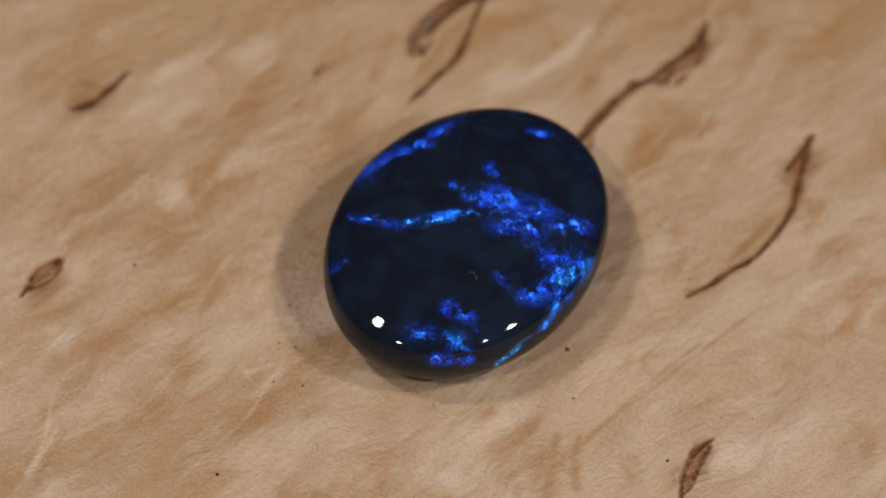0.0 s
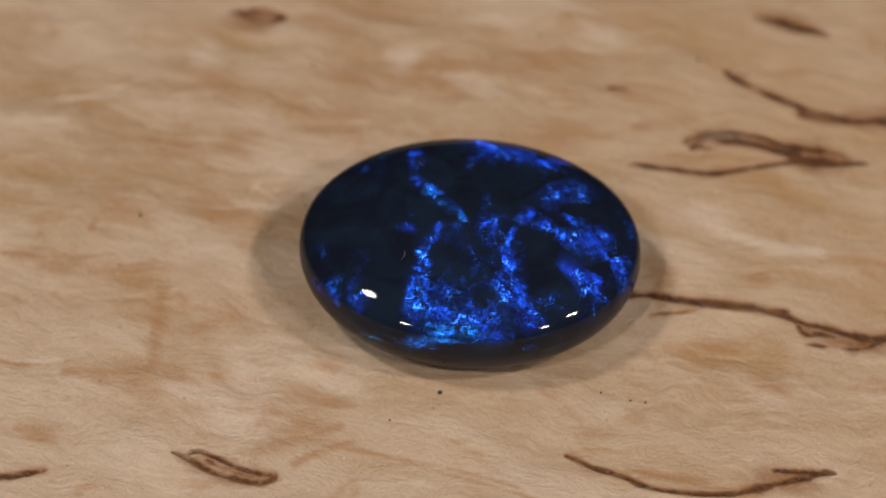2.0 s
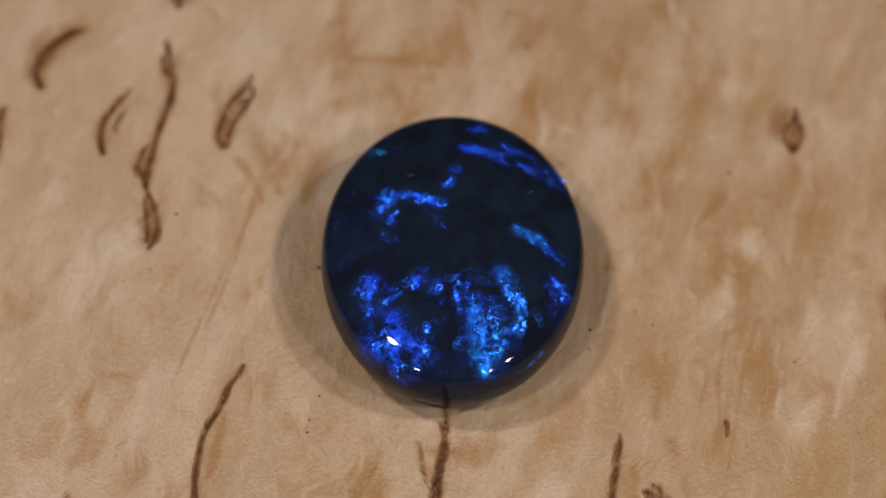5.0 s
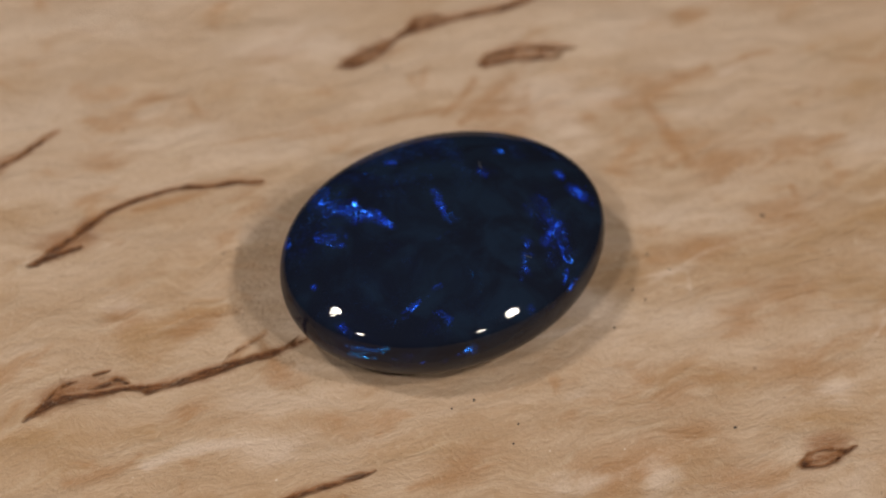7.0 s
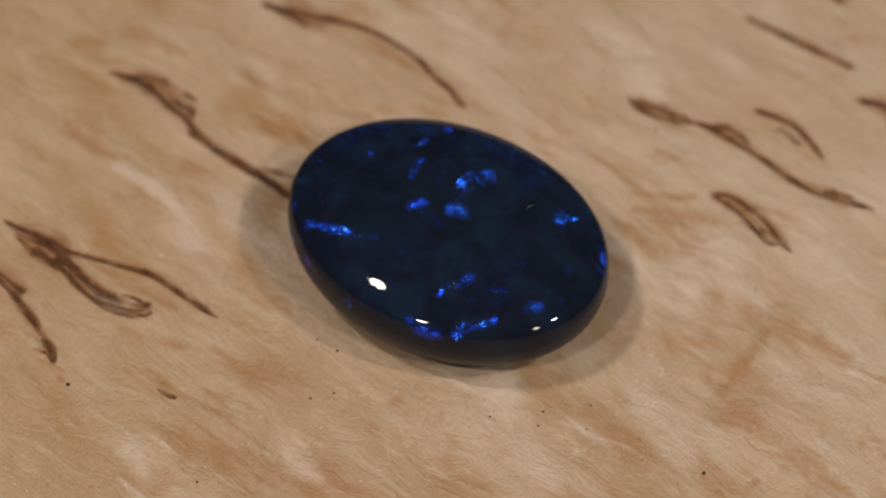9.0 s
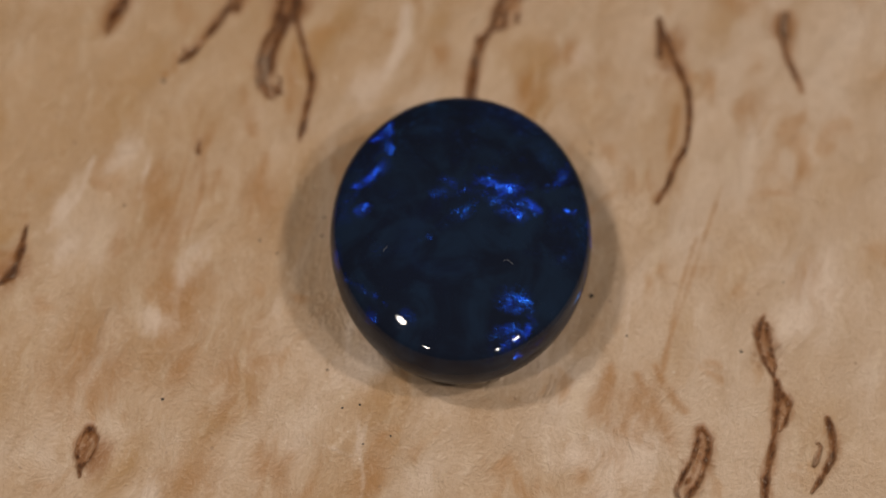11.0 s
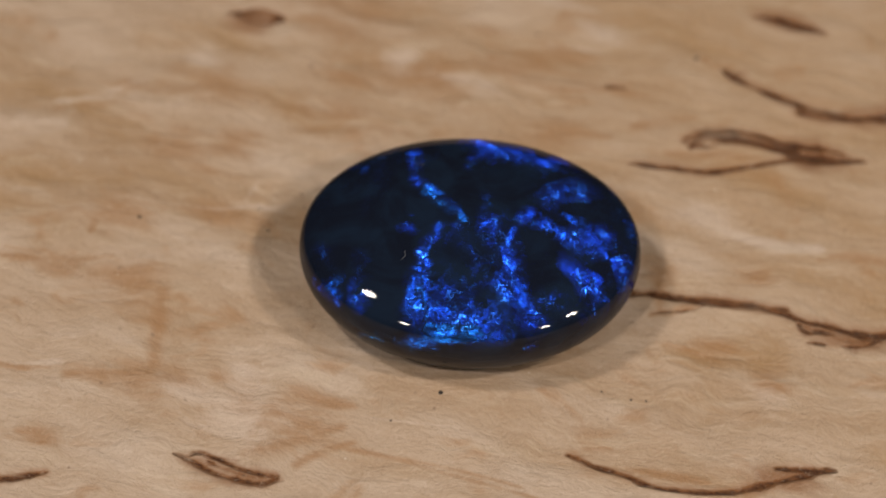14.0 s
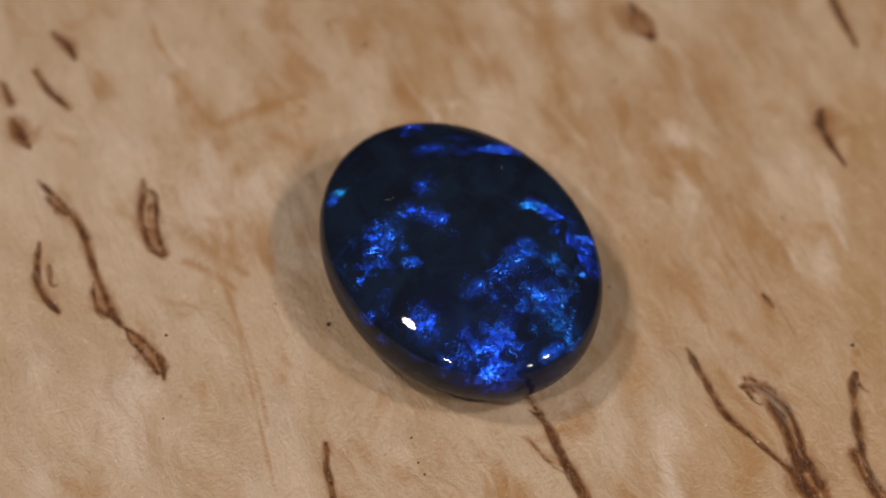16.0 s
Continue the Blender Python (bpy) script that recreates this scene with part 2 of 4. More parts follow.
streak((-7.78, 20.57, 0.18), (-6.62, 21.76, 0.36), (-5.39, 22.91, 0.11))
streak((16.88, -13.48, 0.14), (15.24, -16.30, 0.18), (14.16, -18.19, 0.14))
streak((20.66, -15.59, 0.14), (19.44, -17.05, 0.26), (18.30, -17.89, 0.14))
patch("fleck", -2.55, -16.38, 2.63, 0.86)
patch("fleck", 0.23, -11.48, 1.13, 0.67)
patch("fleck", -5.78, 8.14, 3.01, 1.43)
patch("fleck", -6.78, 11.98, 2.63, 0.43)
patch("fleck", -0.93, -19.93, 1.50, 0.95)
patch("fleck", -10.12, 8.09, 3.01, 0.71)
patch("fleck", 3.31, -10.06, 3.39, 1.91)
patch("fleck", -16.40, 3.42, 4.51, 1.91)
patch("fleck", -0.60, -13.34, 2.26, 0.95)
patch("fleck", -1.38, -14.60, 2.26, 1.43)
patch("fleck", -2.55, -16.27, 1.88, 0.71)
patch("fleck", 3.93, -9.75, 2.63, 1.67)
patch("fleck", 10.24, 0.98, 1.13, 1.19)
patch("fleck", -6.92, 12.19, 1.13, 0.48)
patch("fleck", 8.40, 8.86, 1.50, 0.95)
patch("fleck", -0.60, -19.81, 1.13, 0.71)
patch("fleck", -12.56, 8.79, 1.88, 0.71)
patch("fleck", -9.58, 11.09, 2.26, 0.71)
patch("fleck", 5.77, 12.16, 1.50, 0.71)
patch("fleck", 1.60, -11.19, 1.50, 1.91)
patch("fleck", 17.03, 3.21, 2.26, 0.95)
patch("fleck", 17.60, -1.22, 1.50, 0.71)
patch("fleck", 14.44, -6.83, 1.88, 0.95)
patch("fleck", 3.52, 8.54, 1.13, 0.95)
patch("fleck", 8.37, 8.32, 1.13, 0.95)
patch("fleck", 11.13, 9.73, 1.13, 0.95)
patch("fleck", -10.02, 9.24, 1.88, 1.19)
patch("fleck", 5.71, 12.49, 0.45, 0.33)
patch("pale", -17.13, -4.39, 2.26, 0.95)
patch("pale", -13.89, 11.82, 2.63, 0.71)
patch("pale", -10.04, 13.21, 2.26, 0.95)
patch("pale", -7.65, -5.82, 2.63, 0.38)
patch("pale", -14.93, 9.27, 1.50, 0.71)
patch("pale", 13.12, -8.16, 2.63, 1.91)
patch("pale", 11.49, 9.31, 1.50, 1.43)
patch("pale", 14.02, -7.27, 3.01, 2.86)
patch("pale", 0.31, -10.51, 1.50, 1.91)
patch("pale", -10.78, 5.55, 3.01, 0.95)
patch("pale", -5.48, -2.25, 2.26, 1.91)
patch("pale", -12.64, 3.78, 1.50, 1.43)
patch("pale", 0.10, -13.23, 2.26, 1.43)
patch("pale", 2.29, -11.70, 3.01, 1.91)
patch("pale", 1.38, 11.30, 3.39, 1.43)
patch("halo", 10.80, -8.76, 1.50, 0.71)
patch("halo", 6.04, -17.25, 1.13, 0.57)
patch("halo", 0.61, 18.23, 2.26, 1.19)
patch("halo", 10.34, 14.15, 2.63, 1.05)
patch("halo", 15.56, 7.55, 2.26, 0.95)
patch("halo", -18.12, -1.49, 1.50, 0.86)
patch("halo", 10.04, 13.78, 2.26, 1.19)
patch("halo", 9.46, -12.33, 1.50, 0.57)
patch("halo", -17.18, 9.44, 1.88, 0.67)
patch("halo", 0.95, 24.46, 2.26, 0.76)
line("pale", (-7.23, -4.87, 0.18), (-7.86, -6.14, 0.24), (-8.46, -7.70, 0.21), (-9.53, -9.26, 0.18), (-11.23, -11.44, 0.15))
line("pale", (-17.03, -7.14, 0.15), (-17.16, -9.84, 0.18), (-17.65, -11.63, 0.15))
line("fleck", (13.59, -0.47, 0.14), (9.23, -4.85, 0.18), (6.58, -7.46, 0.18), (5.64, -8.72, 0.14))
line("fleck", (-9.52, 7.75, 0.18), (-7.86, 9.86, 0.21), (-6.35, 12.65, 0.25))
line("pale", (-17.63, -11.64, 0.24), (-16.68, -9.22, 0.15))
line("fleck", (-17.24, -11.80, 0.21), (-16.33, -9.37, 0.18))
line("fleck", (-10.33, -17.41, 0.42), (-8.75, -14.82, 0.42), (-8.03, -12.95, 0.14))
line("fleck", (-3.08, -17.47, 0.49), (-1.92, -15.06, 0.49))
line("fleck", (-6.42, 7.60, 0.70), (-4.35, 10.34, 0.42))
line("fleck", (-1.24, -20.58, 0.35), (-0.34, -19.40, 0.21))
line("fleck", (-4.65, -19.71, 0.21), (-3.67, -18.01, 0.18))
line("fleck", (3.52, 8.54, 0.42), (5.53, 7.50, 0.35), (5.90, 9.02, 0.28))
line("fleck", (8.85, 8.36, 0.35), (7.73, 7.37, 0.28))
line("fleck", (-9.54, 9.86, 0.49), (-10.50, 8.32, 0.35))
line("fleck", (7.84, 18.23, 0.42), (6.63, 16.69, 0.49), (6.17, 15.31, 0.21))
line("pale", (5.63, 15.65, 0.42), (4.57, 13.86, 0.54), (2.57, 12.12, 0.30))
line("fleck", (-6.41, 10.74, 0.11), (-7.68, 9.23, 0.11))
line("fleck", (-5.24, -11.85, 0.70), (-1.75, -13.95, 0.63))
line("pale", (-6.59, -4.65, 0.12), (-8.09, -6.33, 0.24), (-9.18, -5.27, 0.18))
line("fleck", (-5.54, 17.73, 0.35), (-6.01, 16.85, 0.28))
line("fleck", (-18.09, 10.73, 0.35), (-16.71, 9.98, 0.35))
line("fleck", (3.33, -11.59, 0.70), (2.35, -9.55, 1.05), (4.00, -7.07, 0.35))
line("fleck", (-11.11, 7.74, 0.35), (-9.15, 9.87, 0.18), (-5.58, 14.44, 0.11))
line("fleck", (5.99, -8.30, 0.18), (8.57, -5.12, 0.21), (11.00, -2.60, 0.14))
line("pale", (-6.60, -2.57, 0.18), (-5.42, -0.33, 0.24), (-3.92, 1.22, 0.18))
line("pale", (-15.08, 10.66, 0.30), (-13.10, 11.89, 0.24), (-11.43, 13.82, 0.18))
line("pale", (-10.61, 10.67, 0.30), (-9.19, 12.57, 0.24))
line("pale", (-4.61, -19.37, 0.18), (-3.77, -17.46, 0.24))
line("pale", (4.90, -6.70, 0.12), (7.07, -3.58, 0.15))
streak((1.82, -23.71, 0.14), (2.45, -22.78, 0.22))
streak((3.23, -22.07, 0.18), (3.73, -21.28, 0.41), (4.18, -20.43, 0.11))
streak((-25.17, 5.62, 0.14), (-23.85, 6.96, 0.18), (-22.64, 8.39, 0.08))
streak((21.90, 7.49, 0.11), (21.33, 6.79, 0.31), (20.57, 5.35, 0.14), (20.24, 3.98, 0.11), (19.98, 2.79, 0.08))
streak((12.01, -18.73, 0.18), (11.84, -19.74, 0.31), (10.76, -20.83, 0.36), (9.44, -21.22, 0.31), (8.58, -21.13, 0.11))
line("fleck", (5.89, 12.61, 0.35), (5.54, 12.36, 0.35))
line("fleck", (5.82, 9.44, 0.14), (5.65, 8.20, 0.21), (5.48, 6.95, 0.18))


streak((5.52, -18.94, 0.06), (5.74, -18.22, 0.14), (5.92, -17.48, 0.14), (6.26, -16.53, 0.18), (6.84, -15.50, 0.18), (7.65, -14.51, 0.18), (8.45, -13.53, 0.18), (9.01, -12.79, 0.21), (9.45, -12.22, 0.24), (9.96, -11.37, 0.18), (10.15, -10.72, 0.11), (10.19, -10.11, 0.14), (10.33, -9.41, 0.18), (10.61, -8.65, 0.21), (11.05, -8.10, 0.18), (11.52, -7.67, 0.08), halo=2.3)
streak((6.13, -17.99, 0.08), (6.28, -17.46, 0.14), (6.43, -16.73, 0.11), halo=2.3)
streak((8.88, -13.37, 0.08), (9.51, -12.86, 0.14), (9.96, -12.29, 0.18), (9.94, -11.77, 0.18), halo=2.3)
streak((10.15, -10.72, 0.08), (10.52, -10.24, 0.11), (10.75, -9.51, 0.14), (11.05, -8.75, 0.18), (11.36, -8.11, 0.11), halo=2.3)
streak((2.82, -15.04, 0.08), (3.49, -14.53, 0.21), (4.48, -13.96, 0.21), (5.17, -13.27, 0.21), (5.80, -12.49, 0.21), (5.92, -11.86, 0.21), (5.73, -11.61, 0.11), halo=2.3)
streak((3.26, -14.54, 0.14), (3.24, -14.09, 0.14), (3.83, -13.57, 0.14), (4.65, -13.01, 0.14), (5.27, -12.38, 0.18), (5.73, -11.80, 0.18), halo=2.3)
streak((3.80, -13.96, 0.08), (4.01, -13.79, 0.14), (4.24, -13.68, 0.11), halo=2.3)
streak((8.35, -16.76, 0.06), (9.08, -16.30, 0.14), (10.00, -15.69, 0.18), (10.50, -15.09, 0.21), (10.85, -14.43, 0.18), (11.07, -13.68, 0.11), halo=2.3)
streak((9.17, -15.63, 0.08), (9.55, -15.32, 0.14), (9.99, -14.90, 0.11), (9.97, -14.65, 0.08), halo=2.3)
streak((1.58, 19.85, 0.08), (1.14, 18.96, 0.18), (0.72, 17.80, 0.18), (0.41, 16.62, 0.14), (0.04, 15.19, 0.14), (-0.33, 13.90, 0.18), (-0.68, 13.10, 0.18), (-1.32, 12.26, 0.18), (-2.06, 11.20, 0.18), (-2.44, 10.67, 0.11), (-2.64, 10.35, 0.05), halo=2.3)
streak((1.27, 19.68, 0.11), (0.57, 18.85, 0.27), (0.04, 17.97, 0.31), (-0.47, 17.35, 0.27), (-1.09, 16.88, 0.21), (-1.68, 16.28, 0.18), (-2.22, 15.55, 0.21), (-2.64, 14.78, 0.21), (-2.75, 14.05, 0.18), (-2.66, 13.53, 0.18), (-2.51, 13.31, 0.11), halo=2.3)
streak((-1.52, 15.99, 0.06), (-1.92, 15.21, 0.08), (-2.28, 14.76, 0.11), (-2.24, 14.17, 0.11), (-2.12, 13.75, 0.11), (-2.43, 13.46, 0.11), halo=2.3)
streak((0.29, 17.31, 0.24), (0.92, 18.09, 0.44), (1.48, 18.97, 0.31), (1.88, 19.82, 0.18), (2.19, 20.39, 0.08), halo=2.3)
streak((-0.57, 21.37, 0.14), (-0.77, 20.92, 0.14), (-1.38, 19.96, 0.18), (-2.21, 19.29, 0.18), (-3.21, 18.55, 0.21), (-4.16, 17.93, 0.18), (-4.90, 17.51, 0.21), (-5.51, 17.30, 0.11), halo=2.3)
streak((-4.92, 18.25, 0.06), (-4.97, 17.89, 0.11), (-5.10, 17.56, 0.11), halo=2.3)
streak((-6.70, 12.54, 0.08), (-6.98, 12.12, 0.11), (-7.06, 11.85, 0.08), halo=2.3)
streak((4.04, 6.38, 0.11), (4.18, 6.99, 0.14), (4.53, 7.73, 0.18), (5.14, 8.54, 0.18), (5.63, 9.31, 0.18), (6.19, 10.22, 0.18), (6.78, 11.01, 0.18), (7.40, 11.81, 0.21), (7.89, 12.43, 0.21), halo=2.3)
streak((5.35, 6.99, 0.06), (5.57, 7.64, 0.08), (5.89, 8.37, 0.08), (6.03, 9.04, 0.08), (6.00, 9.41, 0.06), strength=0.6, halo=2.3)
streak((4.30, 7.33, 0.14), (4.79, 7.92, 0.18), (5.40, 8.77, 0.18), (6.03, 9.59, 0.18), (6.60, 10.49, 0.18), (7.10, 11.26, 0.18), (7.67, 11.93, 0.18), (8.21, 12.44, 0.18), (8.88, 12.96, 0.18), (9.47, 13.61, 0.21), (10.19, 14.27, 0.24), (10.75, 14.93, 0.31), (11.11, 15.67, 0.27), (11.27, 16.25, 0.14), (11.36, 16.74, 0.06), halo=2.3)
streak((8.86, 12.58, 0.14), (9.37, 12.71, 0.24), (9.60, 13.22, 0.21), (10.00, 13.71, 0.18), halo=2.3)
streak((11.13, 15.44, 0.14), (11.19, 14.76, 0.14), (11.02, 14.17, 0.11), (10.74, 13.73, 0.11), halo=2.3)
streak((10.33, 13.06, 0.08), (10.09, 12.75, 0.09), (9.88, 12.43, 0.08), halo=2.3)
line("halo", (11.11, 15.06, 0.39), (10.77, 14.30, 0.39), (9.94, 13.38, 0.33), (9.02, 12.77, 0.22))
streak((10.43, -0.01, 0.11), (10.80, 0.31, 0.18), (11.33, 0.64, 0.14), (11.94, 1.24, 0.14), (12.49, 1.73, 0.14), (13.10, 2.15, 0.14), (13.60, 2.68, 0.14), (14.11, 3.39, 0.14), (14.59, 4.12, 0.14), (15.00, 4.93, 0.14), (15.28, 5.70, 0.18), (15.46, 6.58, 0.24), (15.60, 7.33, 0.24), (15.76, 8.06, 0.21), (15.92, 8.79, 0.21), (16.02, 9.41, 0.18), (16.27, 9.87, 0.08), halo=2.3)
streak((14.98, 7.63, 0.11), (15.39, 8.28, 0.14), (15.78, 8.95, 0.18), (16.06, 9.37, 0.14), halo=2.3)
line("fleck", (10.42, 0.10, 0.17), (10.48, 0.80, 0.25), (10.67, 1.47, 0.17), (11.00, 1.84, 0.11))
line("fleck", (12.13, 1.91, 0.14), (13.21, 3.26, 0.33), (14.26, 4.64, 0.28))
streak((-17.68, 0.05, 0.14), (-17.66, -0.61, 0.18), (-17.91, -1.06, 0.14), (-18.39, -1.45, 0.14), (-18.89, -1.71, 0.14), (-19.11, -2.18, 0.06), halo=2.3)
streak((-17.68, 0.05, 0.14), (-18.09, -0.22, 0.14), (-18.46, -0.55, 0.14), (-18.73, -1.08, 0.14), (-18.90, -1.69, 0.11), halo=2.3)
streak((-18.16, -0.34, 0.08), (-18.22, -0.74, 0.08), (-18.39, -1.20, 0.06), halo=2.3)
line("halo", (-17.73, -0.12, 0.22), (-18.20, -0.79, 0.42), (-18.74, -1.58, 0.22))
line("halo", (3.49, -14.53, 0.11), (4.22, -13.71, 0.22), (5.48, -12.51, 0.33), (5.79, -11.78, 0.14))
line("halo", (10.24, -10.61, 0.14), (10.52, -9.59, 0.33), (11.04, -8.36, 0.22))
line("halo", (5.88, -18.03, 0.14), (6.16, -17.38, 0.22), (6.33, -16.64, 0.14))
line("halo", (0.21, 17.54, 0.44), (0.94, 18.22, 0.50), (1.54, 19.24, 0.33))
line("fleck", (5.83, 12.97, 0.11), (5.71, 12.68, 0.25), (5.64, 12.44, 0.11))
line("fleck", (-6.37, 16.96, 0.14), (-6.47, 16.84, 0.25), (-6.53, 16.66, 0.14))
line("fleck", (5.72, 12.33, 0.19), (5.76, 12.57, 0.28), (5.78, 12.77, 0.17))
line("fleck", (-10.78, -17.14, 0.14), (-10.16, -16.39, 0.17), (-9.88, -15.98, 0.25), (-9.68, -15.51, 0.19), (-8.98, -15.28, 0.44), (-8.69, -14.72, 0.17))
line("fleck", (-5.41, -20.40, 0.11), (-4.89, -19.90, 0.25), (-4.14, -18.97, 0.25), (-3.94, -18.21, 0.14))
line("fleck", (-3.29, -17.56, 0.17), (-2.85, -16.93, 0.39), (-2.31, -16.28, 0.25), (-2.00, -15.44, 0.14), (-1.52, -14.59, 0.08))
streak((-1.70, 19.20, 0.24), (-0.73, 20.39, 0.22), (0.23, 22.49, 0.36), (0.83, 24.60, 0.52), (1.51, 26.55, 0.31))
streak((-17.73, -0.12, 0.28), (-18.20, -0.79, 0.47), (-18.74, -1.58, 0.28), strength=0.60, halo=1.4)
streak((3.42, -14.62, 0.17), (4.16, -13.82, 0.36), (5.24, -12.79, 0.36), (5.75, -11.87, 0.22), strength=0.23, halo=1.4)
streak((10.24, -10.61, 0.14), (10.52, -9.59, 0.39), (11.04, -8.36, 0.25), strength=0.25, halo=1.4)
streak((5.88, -18.03, 0.14), (6.16, -17.38, 0.25), (6.33, -16.64, 0.17), strength=0.25, halo=1.4)
streak((9.10, -13.07, 0.17), (9.65, -12.33, 0.28), (9.85, -11.80, 0.17), strength=0.30, halo=1.4)
streak((0.04, 17.12, 0.28), (0.83, 18.07, 0.55), (1.39, 18.95, 0.39), (1.88, 19.82, 0.19), strength=0.31, halo=1.4)
streak((11.18, 15.58, 0.25), (10.89, 14.74, 0.44), (10.16, 13.89, 0.39), (9.23, 12.90, 0.25), strength=0.28, halo=1.4)
streak((15.35, 7.05, 0.28), (15.57, 8.08, 0.33), (15.92, 8.98, 0.25), strength=0.25, halo=1.4)
streak((-2.04, 15.62, 0.19), (-2.41, 14.72, 0.25), (-2.53, 13.74, 0.25), strength=0.28, halo=1.4)
patch("fleck", 5.76, 12.57, 0.38, 0.26, strength=2.0)
patch("fleck", 5.71, 12.68, 0.40, 0.30, strength=2.0)
patch("fleck", -6.47, 16.84, 0.35, 0.25, strength=2.0)
streak((-2.15, 13.52, 0.19), (-2.46, 13.95, 0.28), (-2.42, 14.61, 0.33), (-1.87, 15.39, 0.39), (-1.20, 16.19, 0.36), (-0.38, 16.95, 0.33), (0.32, 17.70, 0.36), halo=1.6)
streak((-1.99, 13.81, 0.08), (-1.74, 14.26, 0.08), (-1.71, 14.65, 0.06), halo=1.6)
streak((0.04, 16.36, 0.08), (0.27, 16.92, 0.17), (0.66, 17.65, 0.25), strength=0.35, halo=1.4)
line("fleck", (-2.24, 12.33, 0.39), (-1.21, 14.14, 0.61), (-0.19, 15.92, 0.39))
line("fleck", (-4.39, 11.78, 0.39), (-4.10, 12.90, 0.72), (-3.52, 14.60, 0.44))
line("fleck", (4.11, -12.41, 0.39), (4.34, -11.13, 0.83), (4.59, -9.44, 0.72), (4.77, -8.04, 0.39))
line("fleck", (5.66, -10.63, 0.39), (5.55, -9.35, 0.44), (5.73, -7.96, 0.22))
line("fleck", (-9.83, -13.34, 0.22), (-10.48, -12.66, 0.55), (-10.37, -11.95, 0.55), (-9.83, -11.10, 0.28), (-9.36, -10.03, 0.11))
patch("fleck", -10.14, -11.76, 1.69, 0.76)
patch("fleck", -8.80, -14.93, 1.50, 0.86)
patch("fleck", -11.58, 4.06, 4.51, 1.67)
patch("fleck", -12.81, -7.52, 1.32, 1.43)
patch("fleck", -11.87, -5.23, 1.69, 1.19)
patch("fleck", -12.31, 4.02, 3.01, 0.95)
patch("fleck", -11.02, -0.39, 3.39, 1.91)
patch("fleck", -10.46, -11.74, 2.26, 1.19)
patch("fleck", -6.95, -12.94, 3.01, 1.43)
patch("fleck", -8.90, -15.52, 1.69, 0.95)
patch("fleck", -10.07, -12.24, 2.26, 0.86)
patch("fleck", -12.62, -7.73, 2.26, 1.43)
patch("fleck", -13.06, 1.01, 2.26, 1.19)
patch("fleck", -11.30, 5.06, 2.26, 1.43)
patch("fleck", -11.48, -5.53, 2.26, 1.43)
patch("fleck", -10.13, -12.04, 1.88, 1.19)
patch("fleck", -15.93, 2.43, 4.51, 1.43)
patch("fleck", -15.04, -4.57, 3.01, 1.91)
patch("fleck", -8.08, -7.70, 2.26, 0.95)


def board():
    n = CELLS + 1
    tone = np.zeros_like(GX)
    for k, (sx, sy) in enumerate(((310.0, 190.0), (150.0, 420.0))):
        tone += 0.00002 * np.sin(GX * sx + GY * sy + k)
    z = tone - 0.00004 * np.clip(FIELDS["streak"] + 0.3, 0, 1)
    verts = np.stack([GX, GY, z], -1).reshape(-1, 3)
    i = np.arange(CELLS)[:, None] * n + np.arange(CELLS)[None]
    faces = np.stack([i, i + 1, i + n + 1, i + n], -1).reshape(-1, 4)
    # a coarse margin, edges and underside close the slab
    edge = [*range(n), *(k * n + n - 1 for k in range(1, n)), *(n * n - 1 - k for k in range(1, n)), *(k * n for k in range(n - 2, 0, -1))]
    rings, extra, fringe = [edge], [], []
    count = len(verts)
    for grow, drop in ((2.0, 0.0), (2.06, 0.0006), (2.08, 0.002), (2.08, 0.015), (2.05, BOARD_THICK)):
        rings.append(list(range(count, count + len(edge))))
        count += len(edge)
        extra += [(verts[k][0] * grow, verts[k][1] * grow, -drop) for k in edge]
    for a, b in zip(rings, rings[1:]):
        fringe += [(a[k], b[k], b[(k + 1) % len(edge)], a[(k + 1) % len(edge)]) for k in range(len(edge))]
    mesh = bpy.data.meshes.new("wooden_board")
    mesh.from_pydata(np.concatenate([verts, np.array(extra)]).tolist(), [], faces.tolist() + fringe + [tuple(rings[-1])])
    for name, field in FIELDS.items():
        data = mesh.attributes.new(name, "FLOAT", "POINT")
        data.data.foreach_set("value", np.concatenate([field.ravel(), np.full(len(extra), -1.0)]).astype(np.float32))
    mesh.polygons.foreach_set("use_smooth", [True] * len(mesh.polygons))
    mesh.materials.append(birch())
    return tagged(new("wooden_board", mesh), "pale curly birch board with dark bark streaks, turning slowly", "board")


# ---- the stone ----
LONG, SHORT = 0.00750, 0.00576
STONE_PLACE, STONE_TURN = Vector((0.00043, 0.00043, 0.0)), 61.05
# the outline of the stone's section: share of the half width, height in metres
SECTION = ((0.74, 0.0), (0.805, 0.0002), (0.885, 0.0007), (0.945, 0.00125), (0.982, 0.0018), (0.999, 0.0024), (0.998, 0.0029),
           (0.989, 0.00328), (0.974, 0.0035), (0.950, 0.00365), (0.910, 0.00380), (0.850, 0.00399), (0.760, 0.00421), (0.620, 0.00447), (0.440, 0.00470), (0.220, 0.00486), (0.000, 0.00491))
SPIN = -29.97     # degrees a second
SEAMS = []
VIEW_FLARE = Vector((0.24, -0.53, 0.81)).normalized()     # halfway between low lamp and camera: platelets facing it flash to the view


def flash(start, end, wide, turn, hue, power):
    """A seam of platelets: its ends and half width, the turn of the stone at which it mirrors the low lamp to the
    camera, its colour from blue to teal and its strength.
    """
    facing = Matrix.Rotation(radians(-turn), 3, "Z") @ VIEW_FLARE
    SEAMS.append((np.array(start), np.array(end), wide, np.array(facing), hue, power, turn))


